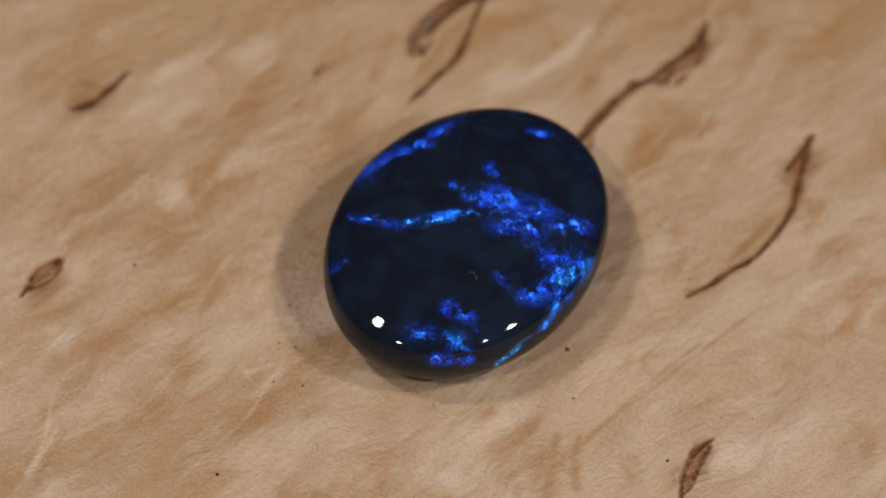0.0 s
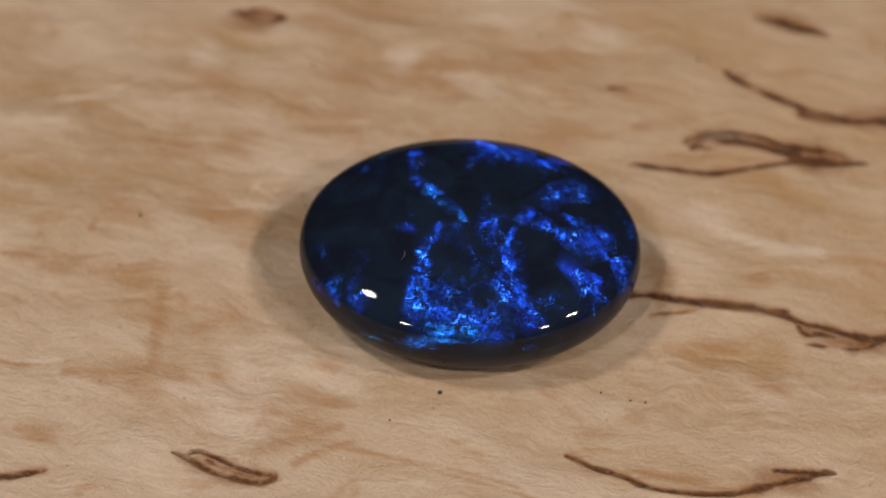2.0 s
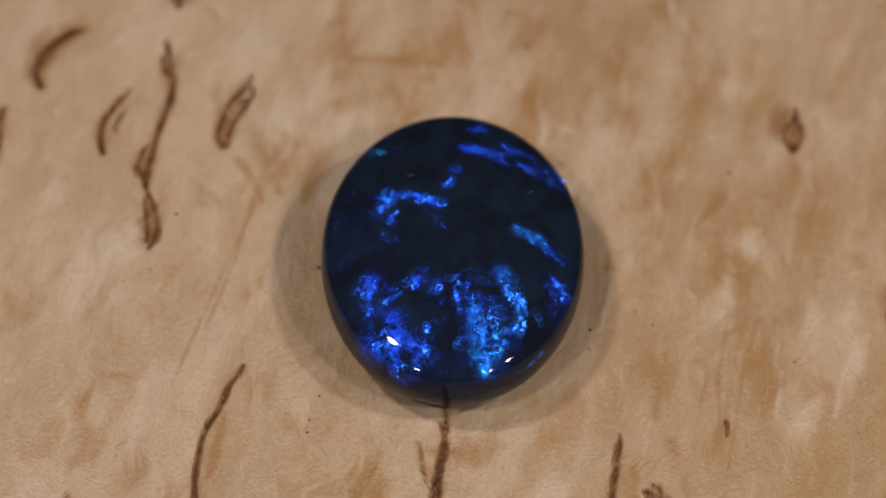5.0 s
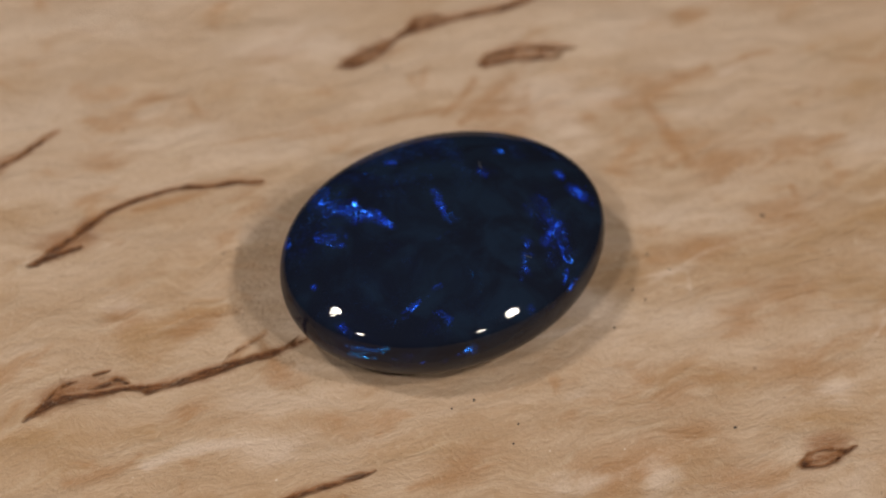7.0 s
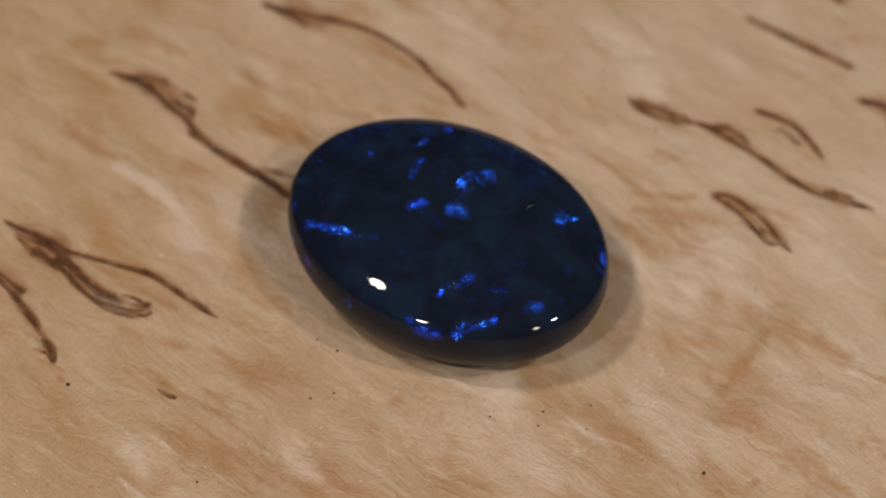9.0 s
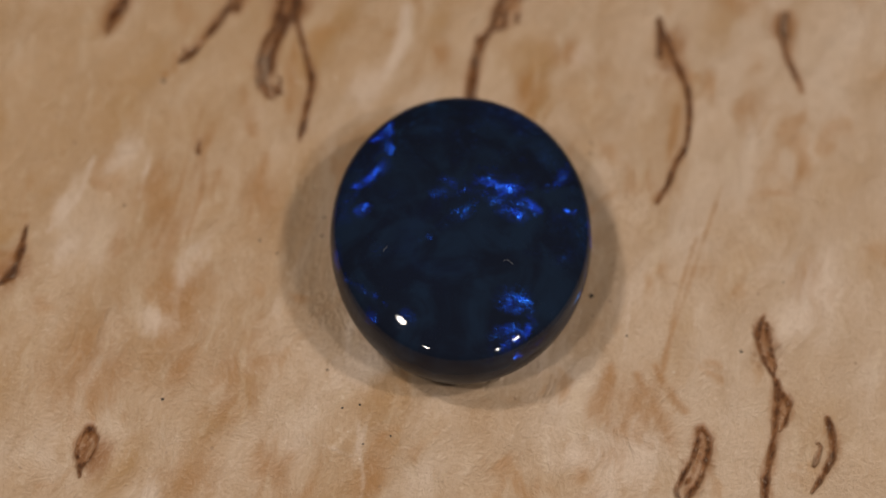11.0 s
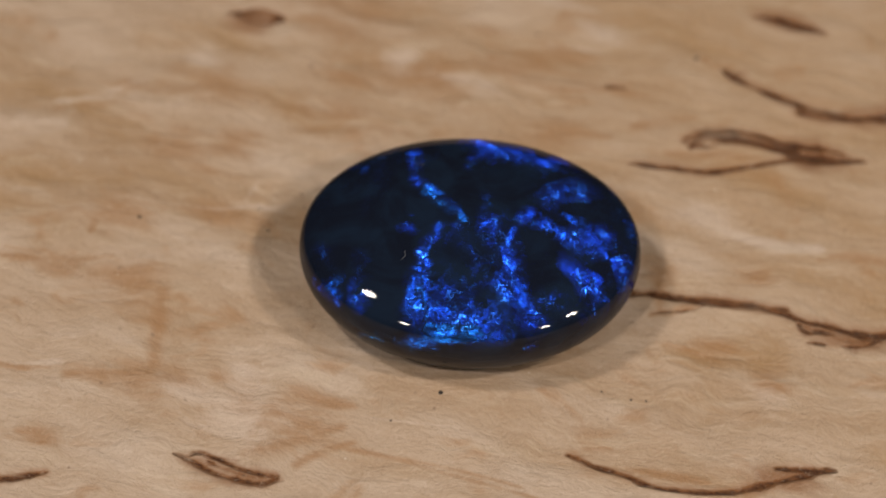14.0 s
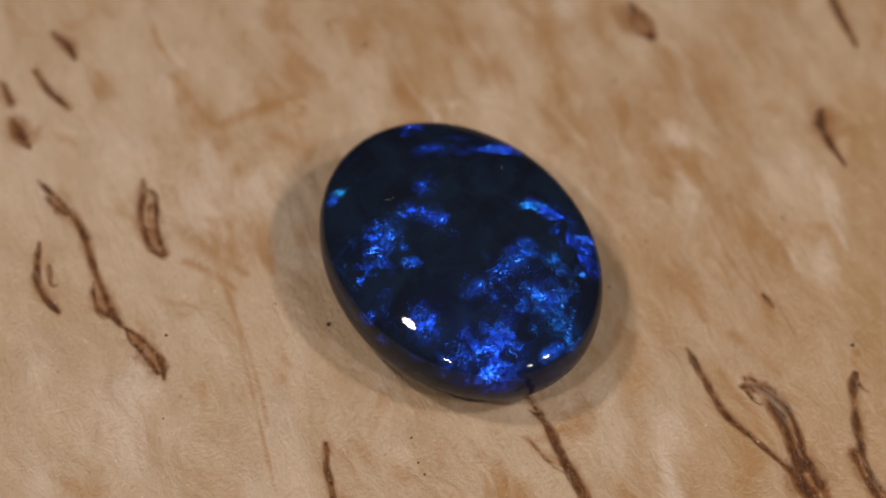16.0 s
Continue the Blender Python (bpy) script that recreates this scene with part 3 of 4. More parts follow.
# seams of colour, placed to fit the camera's view, in millimetres from the middle of the stone, with the turn at which
# each lights up
flash((-0.05, 5.15, 3.86), (2.32, 4.01, 4.20), 0.72, 61, 0.00, 1.00)
flash((2.50, 4.13, 4.14), (4.03, 3.31, 4.15), 0.48, 61, 0.00, 1.00)
flash((0.62, 1.24, 4.85), (0.45, 0.27, 4.90), 0.32, 61, 0.15, 1.00)
flash((1.14, -0.47, 4.88), (1.43, -2.60, 4.64), 0.88, 61, 0.08, 1.00)
flash((-0.19, -1.56, 4.83), (0.65, -3.07, 4.58), 0.52, 61, 0.00, 1.00)
flash((-1.16, 0.71, 4.87), (-0.12, -0.36, 4.91), 0.32, 61, 0.30, 0.80)
flash((2.36, -4.35, 4.07), (2.42, -4.47, 4.02), 0.56, 61, 0.00, 0.80)
flash((-0.10, -4.08, 4.31), (0.73, -5.34, 3.72), 0.56, 61, 0.00, 1.00)
flash((-0.33, -5.10, 3.88), (0.97, -5.50, 3.59), 0.64, 61, 0.52, 1.00)
flash((-2.34, -4.30, 4.10), (-0.93, -5.48, 3.61), 0.40, 61, 0.08, 1.00)
flash((-1.60, -5.46, 3.54), (-2.57, -5.37, 2.94), 0.32, 61, 0.38, 1.00)
flash((-4.84, -1.88, 4.29), (-4.60, -2.86, 4.15), 0.36, 61, 0.00, 1.00)
flash((-5.80, -2.77, 3.80), (-5.77, -3.10, 3.69), 0.44, 61, 0.45, 1.00)
flash((-6.65, -2.49, 3.16), (-5.83, -3.53, 3.01), 0.40, 61, 0.00, 0.90)
flash((-4.67, -4.43, 1.98), (-3.88, -4.91, 2.65), 0.24, 61, 1.00, 1.00)
flash((-6.43, -1.34, 3.87), (-6.32, -1.55, 3.89), 0.64, 61, 0.00, 0.30)
flash((-5.19, 3.74, 3.66), (-5.17, 3.59, 3.73), 0.36, 61, 0.00, 0.40)
flash((6.18, -0.38, 4.05), (6.08, -0.59, 4.08), 0.36, 61, 0.00, 0.50)
flash((-1.91, 1.49, 4.77), (-0.33, -0.05, 4.91), 0.32, 46, 0.45, 1.00)
flash((0.30, 5.13, 3.86), (1.59, 4.34, 4.16), 0.56, 46, 0.00, 1.00)
flash((2.53, 4.25, 4.09), (3.35, 3.67, 4.17), 0.44, 46, 0.00, 1.00)
flash((2.54, 0.48, 4.78), (2.25, 0.06, 4.81), 0.32, 46, 0.00, 1.00)
flash((0.61, -0.29, 4.90), (1.65, -2.43, 4.66), 0.48, 46, 0.00, 1.00)
flash((1.26, -3.19, 4.53), (2.59, -4.30, 4.07), 0.52, 46, 0.08, 1.00)
flash((-2.24, -3.00, 4.50), (-2.01, -4.54, 4.04), 0.32, 46, 0.15, 1.00)
flash((-1.82, -4.53, 4.06), (0.71, -4.85, 4.00), 0.88, 46, 0.08, 1.00)
flash((0.38, -5.20, 3.83), (-1.32, -5.24, 3.74), 0.32, 46, 0.60, 1.00)
flash((-2.41, -5.40, 2.97), (-1.57, -5.56, 3.08), 0.32, 46, 0.38, 1.00)
flash((-6.25, -2.99, 3.32), (-5.75, -3.50, 3.38), 0.32, 46, 0.15, 1.00)
flash((-4.87, -3.22, 3.97), (-4.91, -3.37, 3.91), 0.32, 46, 0.00, 1.00)
flash((-2.66, 4.27, 4.07), (-2.44, 1.98, 4.66), 0.28, 46, 0.00, 0.90)
flash((5.71, -0.03, 4.21), (5.89, -0.38, 4.15), 0.44, 46, 0.00, 0.80)
flash((0.01, 4.84, 4.02), (2.97, 3.32, 4.33), 0.52, 16, 0.00, 1.00)
flash((3.36, 1.88, 4.56), (3.23, 0.82, 4.68), 0.28, 16, 0.00, 1.00)
flash((1.90, 0.15, 4.84), (2.65, 0.05, 4.77), 0.40, 16, 0.22, 1.00)
flash((2.93, 0.17, 4.74), (4.19, -0.88, 4.53), 0.36, 16, 0.00, 1.00)
flash((5.07, -0.44, 4.37), (6.48, -1.98, 3.73), 0.80, 16, 0.08, 1.00)
flash((5.14, -3.14, 3.92), (5.54, -3.11, 3.79), 0.88, 16, 0.00, 0.80)
flash((-2.25, -3.16, 4.46), (-1.14, -5.39, 3.66), 0.28, 16, 0.08, 1.00)
flash((-1.16, -5.48, 3.58), (0.30, -5.59, 3.54), 0.20, 16, 0.90, 1.00)
flash((0.41, -5.00, 3.93), (1.65, -5.03, 3.84), 0.56, 16, 0.00, 0.90)
flash((-1.92, -1.13, 4.80), (-2.11, -2.52, 4.61), 0.36, 16, 0.00, 0.60)
flash((-6.46, -2.78, 3.11), (-5.65, -3.60, 3.35), 0.36, 16, 0.22, 1.00)
flash((-4.84, -3.78, 3.77), (-4.84, -4.01, 3.65), 0.32, 16, 0.00, 0.80)
flash((-2.63, -5.39, 2.46), (-2.49, -5.43, 2.40), 0.32, 16, 1.00, 1.00)
flash((3.06, -3.86, 4.16), (3.30, -3.86, 4.12), 0.48, 16, 0.00, 0.70)
flash((-2.18, -3.34, 4.42), (-1.82, -4.79, 3.95), 0.44, 1, 0.38, 1.00)
flash((-1.73, -5.10, 3.78), (0.31, -5.35, 3.73), 0.36, 1, 0.52, 1.00)
flash((-1.44, -0.54, 4.86), (-2.10, -2.43, 4.62), 0.24, 1, 0.08, 1.00)
flash((3.07, -0.15, 4.73), (4.55, -0.80, 4.46), 0.44, 1, 0.08, 1.00)
flash((5.04, -0.69, 4.36), (6.28, -1.51, 3.91), 0.88, 1, 0.00, 1.00)
flash((5.43, -2.67, 3.96), (5.68, -2.48, 3.93), 0.88, 1, 0.00, 1.00)
flash((0.79, 4.54, 4.13), (2.79, 4.21, 4.07), 0.64, 1, 0.00, 0.80)
flash((3.79, 1.82, 4.51), (4.53, 2.01, 4.34), 1.04, 1, 0.08, 0.35)
flash((-6.16, -3.07, 3.37), (-5.90, -3.38, 3.32), 0.28, 1, 0.52, 1.00)
flash((-4.92, -3.75, 3.75), (-4.75, -3.66, 3.85), 0.36, 1, 0.00, 0.70)
flash((0.02, -4.18, 4.28), (0.09, -4.76, 4.06), 0.20, 1, 0.00, 0.80)
flash((1.04, -5.43, 3.64), (1.28, -5.42, 3.62), 0.32, 1, 0.00, 0.90)
flash((2.57, -4.76, 3.86), (2.81, -4.72, 3.83), 0.56, 1, 0.00, 0.50)
flash((-2.84, -0.27, 4.75), (-2.64, -0.42, 4.77), 0.44, 345, 0.00, 1.00)
flash((-1.50, -3.46, 4.45), (0.09, -4.82, 4.03), 1.00, 345, 0.11, 1.00)
flash((-1.86, -1.54, 4.76), (-0.64, -0.57, 4.89), 0.36, 345, 0.00, 0.90)
flash((0.21, 3.44, 4.50), (1.44, 4.57, 4.08), 0.44, 345, 0.00, 1.00)
flash((2.13, 3.98, 4.24), (3.87, 4.23, 3.85), 0.56, 345, 0.00, 0.90)
flash((4.63, 0.44, 4.47), (4.84, 0.22, 4.43), 0.36, 345, 0.22, 1.00)
flash((5.63, -1.12, 4.18), (6.72, -2.15, 3.55), 1.04, 345, 0.08, 1.00)
flash((6.89, 1.03, 3.71), (7.08, 0.14, 3.67), 0.28, 345, 0.22, 1.00)
flash((3.17, -3.86, 4.14), (3.62, -3.68, 4.12), 0.72, 345, 0.00, 0.60)
flash((1.45, -5.51, 3.41), (1.67, -5.43, 3.56), 0.32, 345, 0.00, 0.90)
flash((-4.66, -3.83, 3.80), (-4.54, -3.95, 3.79), 0.32, 345, 0.00, 0.70)
flash((-1.98, -3.10, 4.50), (-0.60, -3.46, 4.49), 0.40, 330, 0.38, 1.00)
flash((-0.74, -4.78, 4.03), (-0.10, -4.44, 4.19), 0.32, 330, 0.00, 1.00)
flash((1.15, -4.39, 4.17), (1.90, -4.89, 3.88), 0.36, 330, 0.08, 1.00)
flash((-1.45, -1.69, 4.78), (0.12, -0.55, 4.90), 0.32, 330, 0.00, 0.90)
flash((2.84, -0.09, 4.75), (3.06, 0.27, 4.72), 0.24, 330, 0.22, 1.00)
flash((3.62, 0.53, 4.64), (4.82, -0.30, 4.43), 0.20, 330, 0.08, 1.00)
flash((5.59, -2.90, 3.84), (6.58, -0.81, 3.88), 1.00, 330, 0.08, 1.00)
flash((6.25, 0.67, 4.02), (6.53, 1.41, 3.83), 0.40, 330, 0.52, 1.00)
flash((2.67, 4.26, 4.07), (3.76, 4.36, 3.81), 0.56, 330, 0.00, 0.80)
flash((0.56, 3.92, 4.36), (1.13, 4.89, 3.96), 0.36, 330, 0.00, 0.90)
flash((3.03, -3.56, 4.26), (3.91, -3.83, 4.01), 0.40, 330, 0.00, 0.90)
flash((2.53, -5.36, 3.01), (2.98, -5.20, 3.13), 0.28, 330, 0.22, 1.00)
flash((-4.71, 0.47, 4.45), (-3.22, 4.58, 3.83), 0.36, 310, 0.00, 1.00)
flash((-3.21, -0.04, 4.71), (-2.37, -0.36, 4.80), 0.32, 310, 0.00, 0.90)
flash((-1.64, -3.48, 4.43), (-1.44, -2.87, 4.59), 0.40, 310, 0.22, 1.00)
flash((-1.84, -1.98, 4.71), (-0.94, -0.66, 4.88), 0.24, 310, 0.00, 1.00)
flash((-0.42, -2.63, 4.68), (-0.13, -2.73, 4.66), 0.24, 310, 0.15, 1.00)
flash((2.51, 2.07, 4.64), (4.16, 3.59, 4.03), 0.44, 310, 0.38, 1.00)
flash((4.28, 1.00, 4.50), (6.73, 1.57, 3.70), 0.56, 310, 0.45, 1.00)
flash((3.33, -0.56, 4.68), (3.57, -0.45, 4.65), 0.56, 310, 0.00, 0.90)
flash((3.21, -3.91, 4.11), (3.15, -3.43, 4.28), 0.64, 310, 0.00, 1.00)
flash((5.75, -3.14, 3.69), (5.99, -1.23, 4.05), 0.96, 310, 0.08, 1.00)
flash((0.25, 3.06, 4.59), (0.41, 3.56, 4.47), 0.32, 310, 0.60, 0.80)
flash((2.52, 4.11, 4.15), (3.08, 4.30, 3.98), 0.64, 310, 0.00, 0.60)
flash((-4.95, -3.78, 3.73), (-4.63, -3.29, 4.02), 0.24, 310, 1.00, 0.80)
flash((-4.60, 0.86, 4.45), (-3.54, 4.57, 3.76), 0.48, 300, 0.00, 1.00)
flash((-6.67, 0.96, 3.82), (-6.49, 1.44, 3.84), 0.32, 300, 0.00, 0.90)
flash((-6.26, 0.65, 4.01), (-6.22, 1.23, 3.97), 0.30, 281, 0.00, 0.72)
flash((-1.75, -3.10, 4.52), (-1.12, -3.01, 4.58), 0.36, 300, 0.22, 1.00)
flash((0.45, -3.00, 4.60), (0.82, -2.51, 4.69), 0.28, 300, 0.15, 1.00)
flash((0.72, -3.18, 4.55), (1.02, -2.58, 4.67), 0.26, 281, 0.08, 0.80)
flash((2.25, 1.95, 4.68), (2.84, 0.25, 4.75), 0.48, 300, 0.15, 1.00)
flash((4.63, 1.35, 4.40), (4.86, 1.63, 4.32), 0.68, 300, 0.08, 0.70)
flash((3.45, -3.71, 4.14), (4.01, -3.72, 4.02), 0.60, 300, 0.00, 1.00)
flash((5.76, -2.36, 3.93), (5.87, -1.35, 4.08), 1.12, 300, 0.08, 1.00)
flash((5.95, -2.59, 3.80), (6.01, -1.48, 4.01), 1.05, 281, 0.04, 0.80)
flash((0.09, 3.12, 4.58), (0.40, 3.95, 4.35), 0.24, 300, 0.90, 0.90)
flash((2.36, 4.41, 4.05), (2.54, 4.75, 3.87), 0.56, 300, 0.00, 0.80)
flash((2.69, 4.15, 4.11), (2.76, 4.57, 3.92), 0.53, 281, 0.00, 0.64)
flash((3.21, -1.30, 4.65), (3.06, -0.96, 4.69), 0.36, 300, 0.15, 1.00)
flash((-4.77, -3.76, 3.80), (-4.63, -3.47, 3.95), 0.24, 300, 1.00, 0.80)
flash((-4.52, -4.01, 3.77), (-4.46, -3.63, 3.94), 0.23, 281, 0.50, 0.64)
flash((3.99, -4.13, 3.86), (4.18, -3.14, 4.17), 0.64, 241, 0.08, 1.00)
flash((3.76, -2.84, 4.33), (2.57, -1.32, 4.72), 0.36, 241, 0.08, 1.00)
flash((3.98, -3.03, 4.24), (2.76, -1.47, 4.69), 0.34, 259, 0.04, 0.80)
flash((5.22, -1.88, 4.19), (4.75, -1.49, 4.36), 0.52, 241, 0.00, 0.90)
flash((6.30, -2.76, 3.57), (6.33, -2.54, 3.64), 0.36, 241, 0.00, 0.60)
flash((-4.53, 0.92, 4.46), (-3.90, 3.91, 3.98), 0.48, 241, 0.00, 1.00)
flash((-6.46, 0.79, 3.93), (-6.51, 1.14, 3.87), 0.32, 241, 0.00, 0.80)
flash((-6.07, 0.69, 4.07), (-6.26, 1.13, 3.97), 0.30, 259, 0.00, 0.64)
flash((-2.24, 3.01, 4.49), (-1.61, 3.83, 4.33), 0.16, 241, 0.15, 1.00)
flash((2.39, 4.13, 4.16), (2.13, 4.54, 4.02), 0.36, 241, 0.00, 0.80)
flash((2.68, 3.98, 4.17), (2.32, 4.49, 4.02), 0.34, 259, 0.00, 0.64)
flash((6.38, 2.42, 3.66), (6.27, 2.63, 3.64), 0.20, 241, 0.00, 1.00)
flash((6.11, 3.26, 2.98), (5.17, 4.07, 3.13), 0.16, 241, 1.00, 1.00)
flash((6.41, 3.06, 2.98), (5.37, 3.97, 3.13), 0.15, 259, 0.50, 0.80)
flash((2.10, 5.51, 2.78), (1.89, 5.55, 2.78), 0.24, 241, 0.15, 0.90)
flash((0.80, -4.49, 4.15), (0.45, -3.98, 4.34), 0.32, 241, 0.00, 0.60)
flash((-0.16, -1.77, 4.81), (-0.11, -1.45, 4.84), 0.24, 241, 0.00, 0.50)
flash((3.88, -3.74, 4.04), (3.21, -3.70, 4.18), 0.32, 211, 0.15, 1.00)
flash((3.24, -2.37, 4.50), (3.53, -1.69, 4.56), 0.16, 211, 0.00, 0.80)
flash((2.66, -1.57, 4.69), (2.48, -0.89, 4.76), 0.16, 211, 0.00, 0.80)
flash((0.63, -4.26, 4.24), (0.33, -4.14, 4.29), 0.24, 211, 0.00, 0.80)
flash((-0.27, -1.41, 4.84), (-0.05, -0.03, 4.91), 0.20, 211, 0.00, 0.70)
flash((-5.90, -0.40, 4.14), (-5.91, -0.18, 4.15), 0.20, 211, 0.00, 1.00)
flash((-6.32, 1.14, 3.95), (-6.33, 1.26, 3.93), 0.20, 211, 0.00, 1.00)
flash((-3.40, 2.90, 4.37), (-4.30, 2.28, 4.34), 0.24, 211, 0.00, 0.70)
flash((-3.70, 4.33, 3.84), (-3.35, 4.72, 3.72), 0.16, 211, 0.08, 0.90)
flash((3.97, 3.36, 4.15), (3.11, 3.25, 4.33), 0.20, 211, 0.00, 0.60)
flash((6.26, 3.15, 2.48), (5.02, 4.13, 3.31), 0.12, 211, 1.00, 1.00)
flash((1.90, 5.54, 2.87), (1.75, 5.55, 2.99), 0.16, 211, 0.45, 0.80)
flash((-0.22, -0.33, 4.91), (-0.44, 0.22, 4.90), 0.28, 181, 0.15, 1.00)
flash((0.76, 0.97, 4.87), (0.40, 0.83, 4.88), 0.24, 181, 0.00, 0.70)
flash((3.04, -2.58, 4.49), (2.93, -2.75, 4.47), 0.16, 181, 0.00, 0.90)
flash((2.34, -1.66, 4.71), (2.25, -0.81, 4.79), 0.16, 181, 0.00, 0.80)
flash((-0.37, -2.62, 4.68), (-0.56, -2.21, 4.74), 0.16, 181, 0.00, 0.90)
flash((-3.95, -2.64, 4.34), (-4.58, -2.58, 4.22), 0.28, 181, 0.15, 0.50)
flash((6.27, 2.63, 3.64), (6.16, 2.83, 3.62), 0.16, 181, 0.00, 1.00)
flash((3.89, 3.49, 4.12), (2.23, 3.13, 4.47), 0.12, 181, 0.08, 0.90)
flash((4.43, 4.58, 3.01), (4.18, 4.73, 2.98), 0.20, 181, 0.00, 0.70)
flash((-3.28, 4.72, 3.74), (-4.45, 3.72, 3.91), 0.20, 181, 0.08, 0.50)
flash((-2.09, 3.78, 4.31), (-2.32, 3.32, 4.41), 0.24, 181, 0.00, 0.50)
flash((0.14, -1.52, 4.83), (-0.35, -2.50, 4.70), 0.48, 145, 0.15, 1.00)
flash((-0.30, -0.14, 4.91), (-0.77, 0.06, 4.90), 0.28, 145, 0.22, 1.00)
flash((-0.04, -0.40, 4.90), (-0.62, -0.08, 4.90), 0.26, 125, 0.11, 0.80)
flash((1.38, 0.89, 4.85), (1.01, 0.38, 4.89), 0.24, 145, 0.00, 0.90)
flash((4.95, 3.52, 3.84), (3.20, 3.27, 4.31), 0.24, 145, 0.08, 1.00)
flash((5.32, 3.34, 3.78), (3.43, 3.19, 4.30), 0.23, 125, 0.04, 0.80)
flash((-4.42, -2.24, 4.32), (-4.77, -2.83, 4.11), 0.40, 145, 0.22, 1.00)
flash((-6.37, -2.38, 3.67), (-6.81, -1.92, 3.57), 0.24, 145, 0.08, 1.00)
flash((-6.09, -2.52, 3.76), (-6.65, -2.01, 3.63), 0.23, 125, 0.04, 0.80)
flash((-5.48, 2.33, 4.03), (-5.79, 2.07, 3.99), 0.24, 145, 0.15, 0.90)
flash((-1.85, 5.45, 3.36), (-2.63, 5.28, 3.32), 0.28, 145, 0.00, 0.80)
flash((-1.55, 5.25, 3.36), (-2.43, 5.18, 3.32), 0.26, 125, 0.00, 0.64)
flash((-3.32, 5.00, 3.53), (-4.50, 3.63, 3.93), 0.20, 145, 0.00, 0.80)
flash((2.69, -4.36, 4.02), (2.48, -4.32, 4.07), 0.24, 145, 0.00, 0.90)
flash((3.18, -4.60, 3.83), (2.79, -4.40, 3.99), 0.23, 125, 0.00, 0.72)
flash((4.46, 2.01, 4.35), (2.51, 2.38, 4.59), 3.61, 181, 0.15, 0.05)
flash((-1.86, 2.71, 4.59), (-4.27, 1.52, 4.46), 3.61, 181, 0.15, 0.04)
flash((4.32, 0.60, 4.52), (2.78, 1.82, 4.65), 4.01, 211, 0.15, 0.06)
flash((2.13, 4.19, 4.16), (0.81, 2.76, 4.64), 3.61, 145, 0.08, 0.05)
flash((3.36, 0.71, 4.67), (5.75, 0.53, 4.18), 3.21, 330, 0.15, 0.10)
flash((-1.46, -3.45, 4.45), (0.38, -4.52, 4.15), 2.41, 330, 0.08, 0.05)
flash((4.25, -2.02, 4.39), (5.79, 0.43, 4.18), 3.21, 310, 0.15, 0.10)
flash((2.84, 1.48, 4.68), (4.80, 1.81, 4.31), 2.81, 345, 0.22, 0.12)
flash((3.06, 1.15, 4.68), (5.04, 0.24, 4.38), 2.81, 1, 0.15, 0.08)
flash((-2.08, 1.11, 4.79), (-0.67, -0.23, 4.90), 2.01, 46, 0.45, 0.05)
flash((4.98, -0.34, 4.39), (5.03, 1.27, 4.32), 3.61, 300, 0.15, 0.12)
flash((1.98, 4.76, 3.94), (3.41, 3.95, 4.06), 0.48, 31, 0.00, 0.90)
flash((5.14, 2.55, 4.08), (5.15, 2.45, 4.10), 0.32, 31, 0.00, 1.00)
flash((-0.16, 3.12, 4.58), (-0.16, 3.03, 4.60), 0.24, 31, 0.00, 0.80)
flash((-4.77, 3.26, 3.99), (-4.77, 3.15, 4.02), 0.24, 31, 0.22, 1.00)
flash((-1.98, 2.04, 4.69), (-1.97, 1.96, 4.71), 0.20, 31, 0.00, 0.80)
flash((2.26, 0.59, 4.80), (2.59, -0.09, 4.78), 0.28, 31, 0.08, 1.00)
flash((0.99, 0.05, 4.89), (0.92, -1.11, 4.85), 0.28, 31, 0.08, 1.00)
flash((1.82, -0.99, 4.81), (2.26, -1.48, 4.74), 0.40, 31, 0.08, 1.00)
flash((5.80, -0.23, 4.18), (6.18, -0.82, 4.03), 0.60, 31, 0.00, 0.80)
flash((6.92, -1.35, 3.64), (6.90, -1.49, 3.62), 0.32, 31, 0.08, 1.00)
flash((4.91, -4.16, 3.52), (4.98, -4.17, 3.31), 0.28, 31, 0.00, 0.80)
flash((4.74, -2.85, 4.11), (4.77, -2.91, 4.09), 0.40, 31, 0.00, 0.60)
flash((-1.92, -3.34, 4.45), (-0.97, -4.67, 4.07), 0.64, 31, 0.15, 1.00)
flash((-1.14, -4.48, 4.14), (0.81, -4.43, 4.17), 0.72, 31, 0.15, 1.00)
flash((-2.12, -4.56, 4.02), (-1.91, -4.65, 4.00), 0.72, 31, 0.08, 0.60)
flash((-2.23, -2.92, 4.52), (-1.45, -2.99, 4.56), 0.20, 31, 0.15, 1.00)
flash((0.29, -5.45, 3.66), (1.45, -5.34, 3.66), 0.40, 31, 0.00, 0.90)
flash((1.87, -3.74, 4.34), (2.10, -3.81, 4.30), 0.52, 31, 0.00, 0.60)
flash((3.44, -3.65, 4.16), (3.95, -3.77, 4.02), 0.16, 31, 0.00, 1.00)
flash((-5.57, -2.89, 3.85), (-6.03, -2.98, 3.62), 0.24, 31, 0.30, 1.00)
flash((-4.79, -3.98, 3.68), (-4.77, -4.04, 3.66), 0.36, 31, 0.00, 0.70)
flash((-2.87, -5.30, 2.74), (-2.16, -5.47, 2.93), 0.32, 31, 0.52, 1.00)
flash((-4.51, -4.58, 2.25), (-3.66, -5.02, 2.43), 0.12, 31, 1.00, 1.00)
flash((2.60, -5.37, 2.86), (2.67, -5.36, 2.73), 0.24, 31, 0.00, 0.90)
